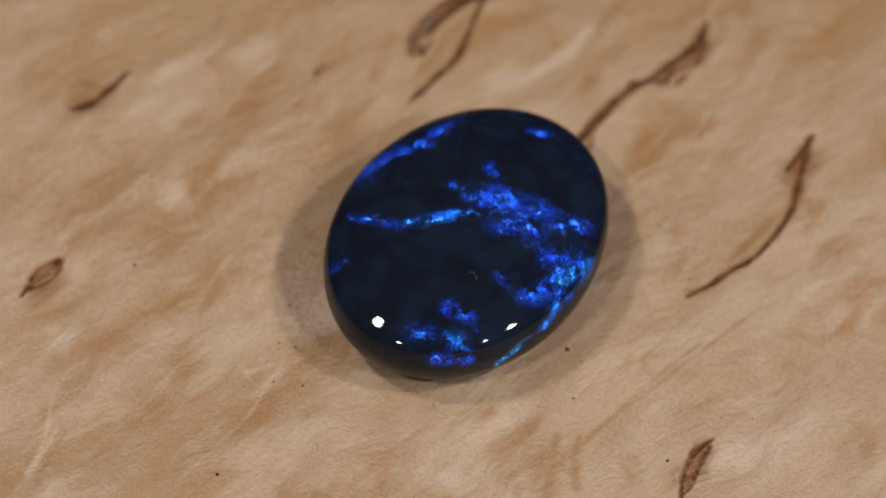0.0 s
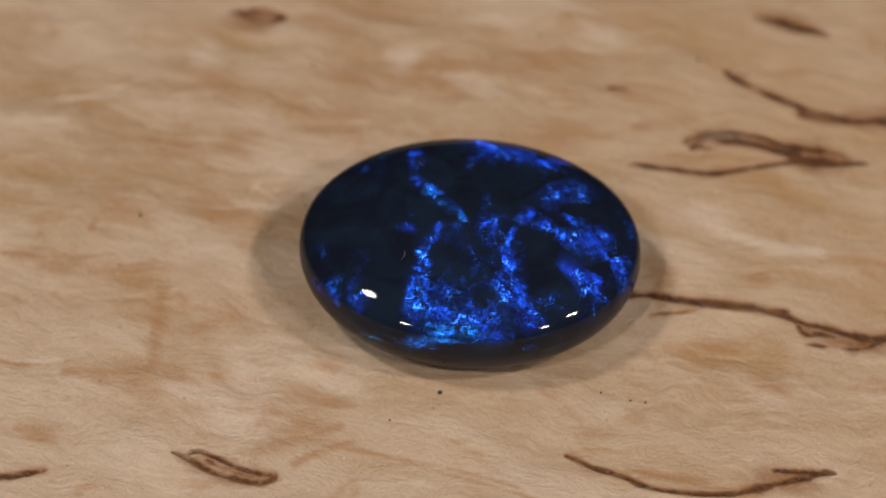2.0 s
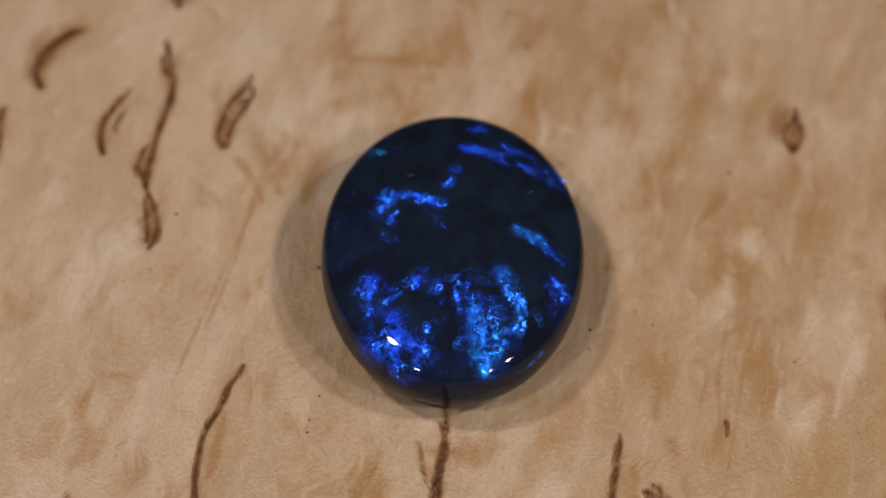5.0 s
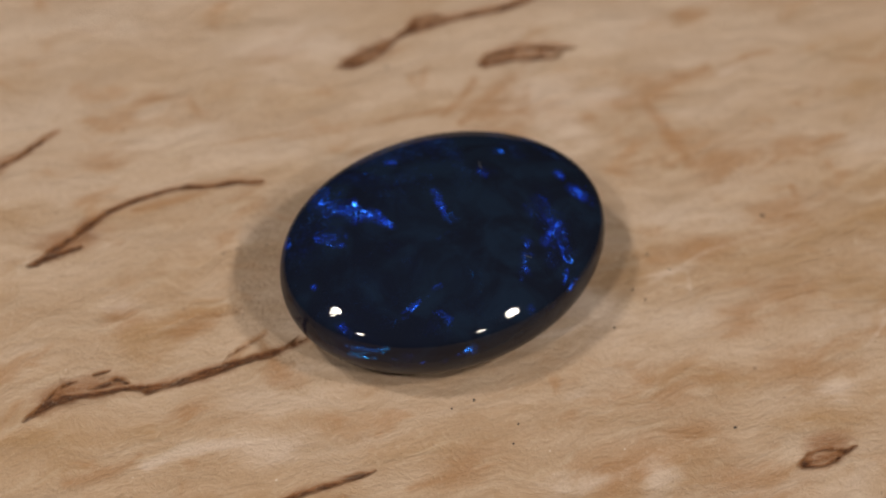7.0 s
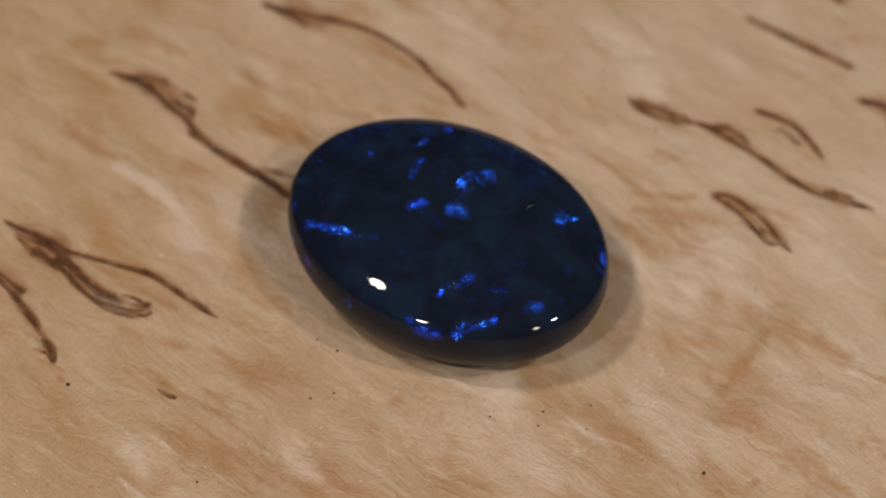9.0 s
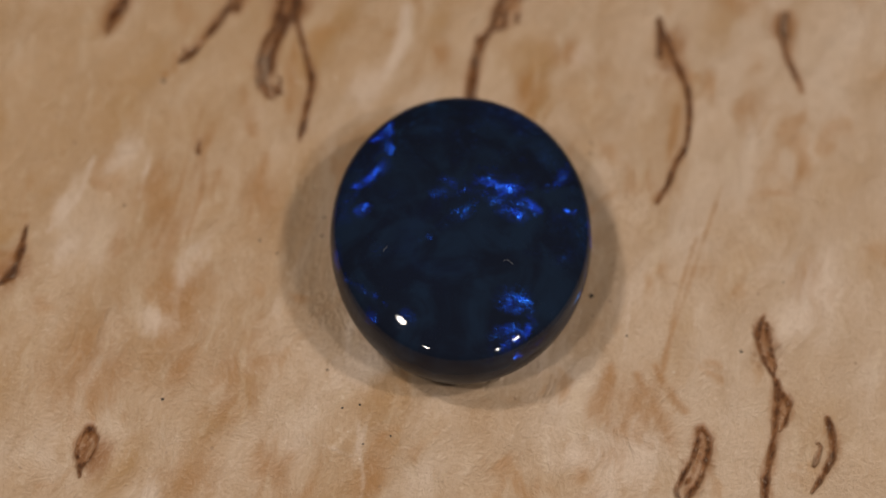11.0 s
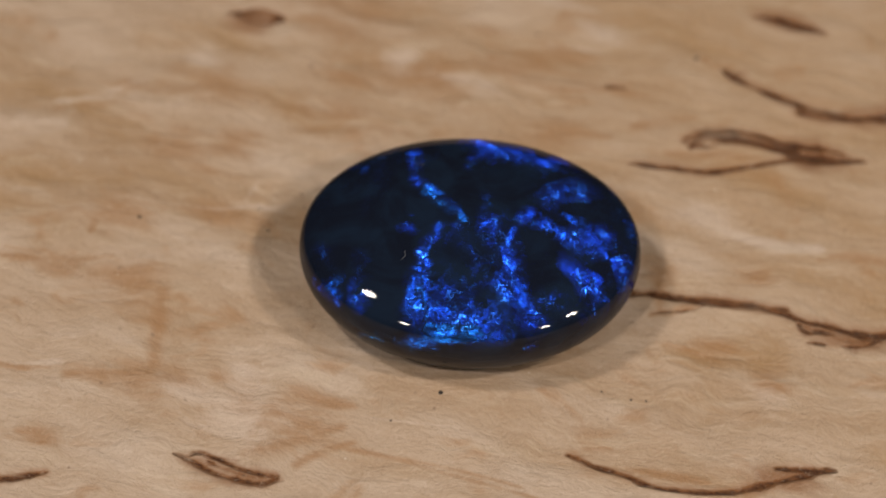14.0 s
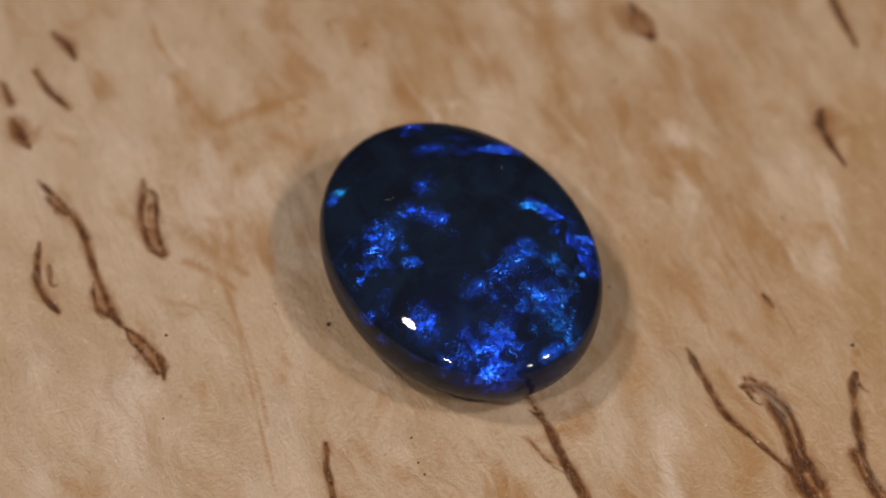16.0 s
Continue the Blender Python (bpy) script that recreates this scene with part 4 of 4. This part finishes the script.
flash((-2.39, 4.16, 4.15), (-2.19, 3.50, 4.38), 0.20, 31, 0.00, 0.60)
flash((4.11, -4.29, 3.75), (3.75, -3.23, 4.23), 0.56, 226, 0.08, 1.00)
flash((3.77, -2.68, 4.36), (3.63, -1.75, 4.54), 0.20, 226, 0.15, 1.00)
flash((2.60, -2.00, 4.64), (2.55, -0.79, 4.76), 0.16, 226, 0.00, 0.90)
flash((5.19, -1.80, 4.21), (4.52, -0.75, 4.47), 0.24, 226, 0.00, 0.90)
flash((6.35, -2.70, 3.56), (6.36, -2.61, 3.60), 0.24, 226, 0.00, 0.90)
flash((0.58, -4.45, 4.17), (0.54, -4.34, 4.22), 0.24, 226, 0.00, 1.00)
flash((-1.60, -4.56, 4.07), (-2.08, -4.36, 4.11), 0.24, 226, 0.00, 0.70)
flash((-2.60, -1.65, 4.69), (-3.02, -1.37, 4.67), 0.32, 226, 0.00, 0.60)
flash((-4.02, 1.17, 4.54), (-4.11, 3.03, 4.21), 0.56, 226, 0.00, 1.00)
flash((-3.25, 3.56, 4.22), (-3.18, 3.82, 4.15), 0.32, 226, 0.00, 0.90)
flash((-2.18, 3.08, 4.49), (-1.53, 4.12, 4.24), 0.12, 226, 0.15, 1.00)
flash((-6.65, 1.36, 3.78), (-6.64, 1.44, 3.77), 0.28, 226, 0.00, 0.60)
flash((2.17, 4.52, 4.03), (2.17, 4.57, 4.00), 0.20, 226, 0.00, 0.80)
flash((6.24, 3.16, 2.67), (4.94, 4.18, 3.34), 0.16, 226, 0.90, 1.00)
flash((5.28, 3.96, 3.22), (5.13, 4.05, 3.34), 0.20, 226, 0.22, 1.00)
flash((2.84, 5.33, 2.43), (2.79, 5.34, 2.48), 0.20, 226, 0.38, 0.90)
flash((1.48, 5.61, 2.92), (1.42, 5.62, 2.95), 0.16, 226, 0.22, 0.90)
flash((3.02, -2.91, 4.43), (3.14, -2.27, 4.53), 0.16, 196, 0.00, 1.00)
flash((2.41, -1.68, 4.70), (2.28, -0.60, 4.80), 0.20, 196, 0.00, 0.80)
flash((3.92, -4.01, 3.93), (3.65, -4.06, 3.97), 0.20, 196, 0.00, 0.80)
flash((1.79, -4.16, 4.21), (1.69, -4.13, 4.23), 0.12, 196, 0.00, 0.80)
flash((-0.49, -2.29, 4.73), (-0.52, -2.21, 4.74), 0.16, 196, 0.00, 0.80)
flash((-0.19, 0.09, 4.91), (-0.21, 0.22, 4.91), 0.28, 196, 0.22, 1.00)
flash((4.74, -0.99, 4.41), (4.59, -0.92, 4.45), 0.16, 196, 0.00, 0.80)
flash((6.52, 0.19, 3.93), (6.49, 0.27, 3.94), 0.16, 196, 0.00, 0.80)
flash((3.90, 3.59, 4.09), (3.13, 3.34, 4.30), 0.12, 196, 0.08, 1.00)
flash((2.20, 3.03, 4.50), (1.87, 3.02, 4.53), 0.12, 196, 0.00, 0.60)
flash((-1.98, 3.71, 4.34), (-1.97, 3.96, 4.26), 0.16, 196, 0.00, 0.80)
flash((-2.50, 3.10, 4.45), (-2.68, 2.58, 4.54), 0.24, 196, 0.00, 0.40)
flash((-3.47, 4.96, 3.38), (-4.19, 3.95, 3.89), 0.16, 196, 0.15, 0.90)
flash((6.26, 3.16, 2.39), (5.44, 3.94, 2.70), 0.12, 196, 1.00, 1.00)
flash((3.74, 4.98, 2.49), (3.65, 5.02, 2.52), 0.12, 196, 0.15, 0.90)
flash((1.61, 5.56, 3.08), (1.59, 5.61, 2.74), 0.16, 196, 0.38, 0.60)
flash((-1.37, 5.37, 3.65), (-1.41, 5.41, 3.61), 0.20, 196, 0.00, 0.60)
flash((-4.25, -2.48, 4.31), (-4.29, -2.39, 4.32), 0.20, 196, 0.15, 0.60)
flash((2.91, -2.56, 4.51), (2.84, -2.69, 4.50), 0.16, 166, 0.00, 0.80)
flash((-0.36, -2.59, 4.68), (-0.54, -2.28, 4.73), 0.24, 166, 0.08, 1.00)
flash((-0.29, 0.17, 4.91), (-0.55, 0.16, 4.90), 0.36, 166, 0.22, 0.90)
flash((0.29, 1.15, 4.87), (-0.19, 1.07, 4.87), 0.32, 166, 0.00, 1.00)
flash((1.08, -0.94, 4.86), (0.56, -0.94, 4.88), 0.20, 166, 0.00, 0.60)
flash((0.77, 2.84, 4.63), (0.37, 3.17, 4.57), 0.32, 166, 0.30, 1.00)
flash((4.65, 3.39, 3.98), (4.39, 3.41, 4.04), 0.28, 166, 0.00, 0.60)
flash((3.50, 3.43, 4.22), (2.75, 3.38, 4.35), 0.12, 166, 0.00, 1.00)
flash((6.25, 2.72, 3.62), (6.18, 2.89, 3.58), 0.24, 166, 0.00, 1.00)
flash((4.84, 4.37, 2.74), (4.20, 4.75, 2.67), 0.12, 166, 0.22, 1.00)
flash((0.72, 4.95, 3.95), (0.60, 5.14, 3.85), 0.16, 166, 0.00, 0.70)
flash((-2.14, 3.66, 4.34), (-2.20, 3.70, 4.32), 0.20, 166, 0.00, 0.60)
flash((-3.33, 5.00, 3.53), (-4.40, 3.57, 3.98), 0.16, 166, 0.00, 0.70)
flash((-2.21, 5.40, 3.28), (-2.44, 5.34, 3.30), 0.20, 166, 0.00, 0.80)
flash((-4.10, -2.65, 4.30), (-4.10, -2.86, 4.26), 0.28, 166, 0.45, 0.90)
flash((-4.51, -2.10, 4.32), (-4.57, -2.06, 4.32), 0.28, 166, 0.00, 0.70)
flash((-4.86, -2.73, 4.11), (-5.00, -2.41, 4.15), 0.16, 166, 0.00, 0.80)
flash((-6.79, -1.37, 3.71), (-7.19, -1.33, 3.17), 0.16, 166, 0.08, 1.00)
flash((-1.13, 5.38, 3.67), (-1.25, 5.39, 3.65), 0.32, 166, 0.00, 0.40)
flash((4.26, 3.94, 3.87), (4.63, 3.53, 3.93), 0.36, 73, 0.00, 0.90)
flash((1.41, 4.60, 4.07), (2.26, 3.73, 4.30), 0.44, 73, 0.00, 1.00)
flash((1.64, 4.32, 4.16), (2.45, 3.59, 4.33), 0.41, 97, 0.00, 0.80)
flash((-0.09, 4.43, 4.19), (0.17, 4.18, 4.28), 0.32, 73, 0.00, 0.70)
flash((0.52, 1.26, 4.85), (0.53, 0.93, 4.88), 0.20, 73, 0.22, 1.00)
flash((0.82, 1.13, 4.86), (0.72, 0.91, 4.87), 0.19, 97, 0.11, 0.80)
flash((0.84, -0.07, 4.90), (1.04, -0.51, 4.88), 0.28, 73, 0.00, 0.90)
flash((0.88, -0.96, 4.87), (0.94, -2.12, 4.74), 0.52, 73, 0.08, 1.00)
flash((1.18, -1.09, 4.84), (1.15, -2.18, 4.73), 0.49, 97, 0.04, 0.80)
flash((-0.20, -1.62, 4.82), (-0.03, -1.95, 4.79), 0.32, 73, 0.08, 1.00)
flash((0.11, -2.54, 4.69), (-0.20, -3.18, 4.57), 0.28, 73, 0.08, 1.00)
flash((0.44, -2.71, 4.66), (0.02, -3.27, 4.54), 0.26, 97, 0.04, 0.80)
flash((1.56, -3.75, 4.36), (2.37, -4.52, 4.00), 0.36, 73, 0.00, 0.90)
flash((0.00, -4.28, 4.25), (0.41, -4.80, 4.03), 0.32, 73, 0.00, 0.90)
flash((0.38, -4.55, 4.14), (0.69, -4.98, 3.93), 0.30, 97, 0.00, 0.72)
flash((0.36, -5.50, 3.62), (-0.23, -5.57, 3.56), 0.28, 73, 0.08, 1.00)
flash((-0.69, -5.62, 3.34), (-0.77, -5.67, 3.06), 0.24, 73, 0.00, 0.90)
flash((-0.39, -5.82, 3.34), (-0.57, -5.77, 3.06), 0.23, 97, 0.00, 0.72)
flash((-4.64, -1.94, 4.32), (-4.80, -2.77, 4.12), 0.48, 73, 0.19, 1.00)
flash((-6.37, -1.44, 3.89), (-6.05, -2.21, 3.86), 0.24, 73, 0.22, 1.00)
flash((-6.11, -1.69, 3.95), (-5.87, -2.36, 3.89), 0.23, 97, 0.11, 0.80)
flash((-5.34, -2.99, 3.90), (-5.54, -3.08, 3.80), 0.24, 73, 0.08, 1.00)
flash((-6.04, -2.73, 3.72), (-6.17, -2.81, 3.62), 0.20, 73, 0.00, 0.90)
flash((-5.76, -2.96, 3.75), (-6.00, -2.91, 3.67), 0.19, 97, 0.00, 0.72)
flash((-6.70, -2.50, 2.94), (-6.57, -2.71, 2.89), 0.20, 73, 0.00, 0.80)
flash((-3.97, -4.85, 2.93), (-3.32, -5.14, 2.88), 0.12, 73, 1.00, 1.00)
flash((-3.67, -5.05, 2.93), (-3.12, -5.24, 2.88), 0.11, 97, 0.50, 0.80)
flash((-4.80, 3.25, 3.98), (-4.84, 3.18, 3.99), 0.20, 73, 0.00, 0.50)
flash((-5.37, 3.81, 3.43), (-5.45, 3.66, 3.58), 0.24, 73, 0.00, 0.50)
flash((-1.79, 1.43, 4.78), (-1.89, 1.35, 4.78), 0.12, 73, 0.22, 1.00)
flash((-1.76, -2.42, 4.65), (-1.32, -1.51, 4.80), 0.24, 315, 0.08, 1.00)
flash((-1.32, -1.51, 4.80), (-1.07, -0.59, 4.88), 0.20, 315, 0.00, 1.00)
flash((-2.10, -3.09, 4.49), (-1.31, -2.99, 4.57), 0.32, 315, 0.38, 1.00)
flash((-1.02, -2.93, 4.60), (-0.45, -3.53, 4.47), 0.16, 315, 0.15, 0.90)
flash((-0.72, -2.45, 4.70), (-0.07, -2.81, 4.64), 0.20, 315, 0.08, 0.90)
flash((0.01, 2.78, 4.65), (0.35, 3.83, 4.39), 0.32, 315, 0.38, 0.80)
flash((0.78, 4.10, 4.29), (1.32, 4.73, 4.02), 0.32, 315, 0.00, 0.80)
flash((1.98, 4.15, 4.20), (2.93, 4.80, 3.77), 0.40, 315, 0.00, 0.80)
flash((2.43, 2.17, 4.63), (3.14, 2.17, 4.55), 0.36, 315, 0.45, 1.00)
flash((3.14, 2.17, 4.55), (3.62, 2.56, 4.41), 0.24, 315, 0.38, 1.00)
flash((3.34, 2.83, 4.40), (4.25, 3.25, 4.12), 0.20, 315, 0.30, 1.00)
flash((4.28, 2.95, 4.20), (4.93, 2.94, 4.04), 0.36, 315, 0.52, 1.00)
flash((4.85, 2.12, 4.24), (5.16, 1.25, 4.29), 0.20, 315, 0.60, 1.00)
flash((5.26, 2.00, 4.16), (5.91, 1.20, 4.08), 0.44, 315, 0.60, 1.00)
flash((5.85, 1.95, 3.99), (6.70, 1.31, 3.76), 0.48, 315, 0.52, 1.00)
flash((5.79, 0.98, 4.14), (5.88, 0.39, 4.15), 0.32, 315, 0.45, 1.00)
flash((2.87, -0.26, 4.75), (3.19, 0.77, 4.69), 0.20, 315, 0.08, 0.90)
flash((3.54, -0.56, 4.65), (3.85, -0.52, 4.60), 0.24, 315, 0.22, 1.00)
flash((2.36, -1.11, 4.76), (3.33, -1.68, 4.59), 0.24, 315, 0.00, 0.80)
flash((4.86, -2.60, 4.14), (5.69, -3.18, 3.70), 0.40, 315, 0.08, 0.80)
flash((5.30, -0.89, 4.29), (6.41, -1.42, 3.88), 0.64, 315, 0.08, 0.90)
flash((5.76, -2.61, 3.86), (6.75, -2.05, 3.57), 0.80, 315, 0.08, 0.80)
flash((2.94, -4.07, 4.10), (3.80, -3.56, 4.12), 0.40, 315, 0.08, 0.90)
flash((2.50, 1.92, 4.66), (4.55, 3.12, 4.09), 0.26, 315, 0.25, 1.40)
flash((4.71, 3.16, 4.03), (5.81, 0.41, 4.17), 0.30, 315, 0.20, 1.30)
flash((5.91, 0.82, 4.12), (6.95, 1.43, 3.60), 0.34, 315, 0.50, 1.50)
flash((5.66, 2.29, 3.98), (6.95, 1.43, 3.60), 0.30, 315, 0.40, 1.40)
flash((3.88, 1.26, 4.55), (5.71, 1.53, 4.10), 1.20, 315, 0.10, 0.45)
flash((2.92, -0.03, 4.74), (4.29, 0.35, 4.53), 0.16, 315, 0.10, 1.20)
flash((3.76, -0.33, 4.63), (4.13, -0.52, 4.56), 0.16, 315, 0.10, 1.20)
flash((-1.95, -2.31, 4.66), (-1.17, -0.62, 4.87), 0.30, 315, 0.10, 1.10)
flash((-1.81, -2.77, 4.58), (-0.69, -3.31, 4.52), 0.32, 315, 0.10, 1.10)
flash((-0.84, -2.51, 4.69), (-0.14, -2.83, 4.64), 0.15, 315, 0.10, 1.20)
flash((2.77, -3.72, 4.25), (4.49, -3.36, 4.03), 0.50, 315, 0.00, 0.90)
flash((4.81, -2.67, 4.14), (6.39, -1.51, 3.86), 0.70, 315, 0.00, 1.10)
flash((-5.14, 1.88, 4.21), (-3.68, 4.87, 3.51), 0.30, 315, 0.00, 0.90)
flash((-4.75, 0.31, 4.44), (-4.39, 2.38, 4.30), 0.25, 315, 0.00, 0.90)
flash((-2.11, -2.94, 4.52), (-1.66, -5.10, 3.80), 0.28, 1, 0.10, 1.80)
flash((-1.53, -5.36, 3.64), (0.39, -5.28, 3.78), 0.24, 1, 0.35, 2.20)
flash((-2.23, -1.85, 4.70), (-1.81, -2.54, 4.63), 0.20, 1, 0.05, 1.30)
flash((4.05, 0.63, 4.57), (4.55, 0.24, 4.49), 0.20, 1, 0.10, 1.60)
flash((5.05, -0.42, 4.37), (6.31, -1.54, 3.89), 0.50, 1, 0.00, 1.20)
flash((4.08, -2.07, 4.42), (5.58, -3.05, 3.79), 0.50, 1, 0.00, 0.90)
flash((-2.28, -2.80, 4.54), (-2.49, -3.92, 4.22), 0.28, 46, 0.10, 1.70)
flash((-2.46, -4.24, 4.11), (-0.92, -4.93, 3.95), 0.42, 46, 0.10, 1.50)
flash((-1.98, 1.78, 4.73), (-0.31, 0.09, 4.91), 0.20, 46, 0.25, 2.00)
flash((1.79, -0.49, 4.84), (1.54, -1.29, 4.81), 0.15, 46, 0.10, 1.60)
flash((1.41, -1.95, 4.75), (2.25, -3.23, 4.44), 0.30, 46, 0.10, 1.20)
flash((-2.11, -5.67, 3.41), (-0.10, -5.69, 3.44), 0.20, 46, 0.50, 1.60)


def stone():
    """The stone in two parts that meet at its girdle: the domed crown and the base."""
    line = smooth_line([(r, z * 1000, 0) for r, z in SECTION], 9)
    line[:, 0], line[:, 1] = np.maximum(line[:, 0], 0.004), np.maximum(line[:, 1], 0)
    around, rows = 320, len(line)
    angle = np.arange(around) * 2 * np.pi / around
    x, y = LONG * line[:, :1] * np.cos(angle), SHORT * line[:, :1] * np.sin(angle)
    points = np.stack([x, y, np.repeat(line[:, 1:2] / 1000, around, 1)], -1)
    down = np.gradient(points, axis=0)
    side = np.roll(points, -1, 1) - np.roll(points, 1, 1)
    normals = np.cross(side, down)
    normals /= np.linalg.norm(normals, axis=-1, keepdims=True) + 1e-12
    flat = points.reshape(-1, 3) / MM
    fields = []
    turns = sorted({seam[6] for seam in SEAMS})
    for k in range(LAYERS):
        best = np.full(len(flat), -1.5)
        facet, hue, power = np.tile((0.0, 0.0, 1.0), (len(flat), 1)), np.zeros(len(flat)), np.zeros(len(flat))
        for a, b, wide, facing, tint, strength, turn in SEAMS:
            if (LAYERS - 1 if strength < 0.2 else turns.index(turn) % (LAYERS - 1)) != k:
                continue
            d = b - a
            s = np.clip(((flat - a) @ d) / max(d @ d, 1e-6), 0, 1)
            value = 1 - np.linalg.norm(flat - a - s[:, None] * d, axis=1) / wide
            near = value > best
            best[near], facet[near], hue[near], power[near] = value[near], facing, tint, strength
        if k == LAYERS - 1:
            # the haze blends softly from cloud to cloud
            total, lean, force = np.full(len(flat), 1e-6), np.zeros((len(flat), 3)), np.zeros(len(flat))
            for a, b, wide, facing, tint, strength, turn in SEAMS:
                if strength < 0.2:
                    d = b - a
                    s = np.clip(((flat - a) @ d) / max(d @ d, 1e-6), 0, 1)
                    weight = np.exp(-2 * (np.linalg.norm(flat - a - s[:, None] * d, axis=1) / wide) ** 2)
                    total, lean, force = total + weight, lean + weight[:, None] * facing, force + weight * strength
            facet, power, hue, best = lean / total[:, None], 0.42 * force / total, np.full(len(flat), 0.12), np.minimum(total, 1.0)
        fields += [("flash_%d" % k, best), ("hue_%d" % k, hue), ("power_%d" % k, power), ("facet_%d" % k, facet)]
    girdle = int(np.argmax(line[:, 0]))
    whole = tagged(new("opal_cabochon"), "polished oval black opal with blue flashes on birch board", "gemstone")
    skin = opal()
    for name, first, last in (("base", 0, girdle), ("crown", girdle, rows - 1)):
        part_rows = np.s_[first * around:(last + 1) * around]
        count = last - first + 1
        faces = [(j * around + k, j * around + (k + 1) % around, (j + 1) * around + (k + 1) % around, (j + 1) * around + k)
                 for j in range(count - 1) for k in range(around)]
        faces.append(tuple(range(around - 1, -1, -1)) if name == "base" else tuple(range((count - 1) * around, count * around)))
        mesh = bpy.data.meshes.new(name)
        mesh.from_pydata(points.reshape(-1, 3)[part_rows].tolist(), [], faces)
        for key, values in fields:
            kind, slot = ("FLOAT_VECTOR", "vector") if values.ndim > 1 else ("FLOAT", "value")
            mesh.attributes.new(key, kind, "POINT").data.foreach_set(slot, values[part_rows].astype(np.float32).ravel())
        mesh.polygons.foreach_set("use_smooth", [True] * len(mesh.polygons))
        mesh.normals_split_custom_set_from_vertices(normals.reshape(-1, 3)[part_rows].tolist())
        mesh.materials.append(skin)
        new(name, mesh).parent = whole
    return whole


# ---- dust on the board and lint on the stone ----
grit_paint = plain("dark_grit", (0.03, 0.022, 0.018), 0.7, 4000)
lint_paint = plain("pale_lint", (0.16, 0.16, 0.18), 0.6, 4000)
SPECKS, FIBRES = [], []


def speck(x, y, size):
    """A crumb of dark dust lying on the board."""
    bm = bmesh.new()
    bmesh.ops.create_icosphere(bm, subdivisions=2, radius=size * MM)
    rng = random.Random(int(x * 100) * 7919 + int(y * 100))
    for v in bm.verts:
        v.co *= 0.7 + 0.6 * rng.random()
        v.co.z *= 0.55
    low = min(v.co.z for v in bm.verts)
    for v in bm.verts:
        v.co.z -= low + 0.00003
    mesh = bpy.data.meshes.new("dust_speck")
    bm.to_mesh(mesh)
    bm.free()
    mesh.materials.append(grit_paint)
    SPECKS.append((tagged(new("dust_speck", mesh), "tiny dark dust speck lying on the birch board", "dust", "dust on the board"), x * MM, y * MM))


speck(-6.72, 16.50, 0.10)
speck(5.09, -3.38, 0.10)
speck(-9.60, -11.03, 0.10)
speck(-14.31, -0.07, 0.07)
speck(-7.56, -3.91, 0.05)
speck(9.10, 3.87, 0.05)
speck(9.46, 4.42, 0.05)
speck(13.22, -6.52, 0.05)
speck(9.52, -8.99, 0.07)
speck(5.43, -5.99, 0.05)
speck(-9.60, -8.44, 0.05)
speck(-9.90, -9.35, 0.05)
speck(-7.61, -6.00, 0.05)
speck(-6.35, -6.15, 0.05)
speck(-10.10, -11.76, 0.05)
speck(8.16, 2.92, 0.05)
speck(-4.14, 4.98, 0.07)
speck(-11.39, 10.48, 0.05)
speck(-7.22, -1.80, 0.05)
speck(-3.59, 5.90, 0.05)
speck(-6.41, 4.99, 0.05)
speck(-6.77, 5.98, 0.05)
speck(-6.80, -4.10, 0.05)


def lint(points, thick=0.009):
    """A fine pale fibre lying on the crown, through a few points in millimetres on the stone."""
    line = smooth_line(points, 6) * MM
    bm = bmesh.new()
    rings = []
    for i, p in enumerate(line):
        d = line[min(i + 1, len(line) - 1)] - line[max(i - 1, 0)]
        side = np.array((-d[1], d[0], 0)) / max(np.hypot(d[0], d[1]), 1e-9)
        r = thick * MM * (0.5 if i in (0, len(line) - 1) else 1.0)
        rings.append([bm.verts.new(p + r * (math.cos(k * math.pi / 3) * side + np.array((0, 0, math.sin(k * math.pi / 3))))) for k in range(6)])
    for a, c in zip(rings, rings[1:]):
        for k in range(6):
            bm.faces.new((a[k], a[(k + 1) % 6], c[(k + 1) % 6], c[k]))
    bm.faces.new(rings[0][::-1])
    bm.faces.new(rings[-1])
    mesh = bpy.data.meshes.new("lint_fibre")
    bm.to_mesh(mesh)
    bm.free()
    mesh.materials.append(lint_paint)
    FIBRES.append(tagged(new("lint_fibre", mesh), "fine pale lint fibre lying on the polished opal", "lint", "lint on the stone"))


lint(((-2.44, 3.39, 4.387), (-2.30, 3.29, 4.428), (-2.16, 3.20, 4.465)))
lint(((-2.87, -1.79, 4.645), (-2.84, -2.03, 4.616), (-3.00, -2.24, 4.564)))


the_board = board()
the_stone = stone()


def motions():
    times = [k * 0.25 for k in range(65)]
    walk(the_board, [(t, pose(0, 0, 0, 0, 0, SPIN * t)) for t in times])
    seat = Matrix.Translation(STONE_PLACE) @ pose(0, 0, 0, 0, 0, STONE_TURN)
    walk(the_stone, [(t, pose(0, 0, 0, 0, 0, SPIN * t) @ seat) for t in times])
    for ob in FIBRES:
        walk(ob, [(t, pose(0, 0, 0, 0, 0, SPIN * t) @ seat) for t in times])
    for ob, x, y in SPECKS:
        walk(ob, [(t, pose(0, 0, 0, 0, 0, SPIN * t) @ pose(x, y, 0)) for t in times])


motions()
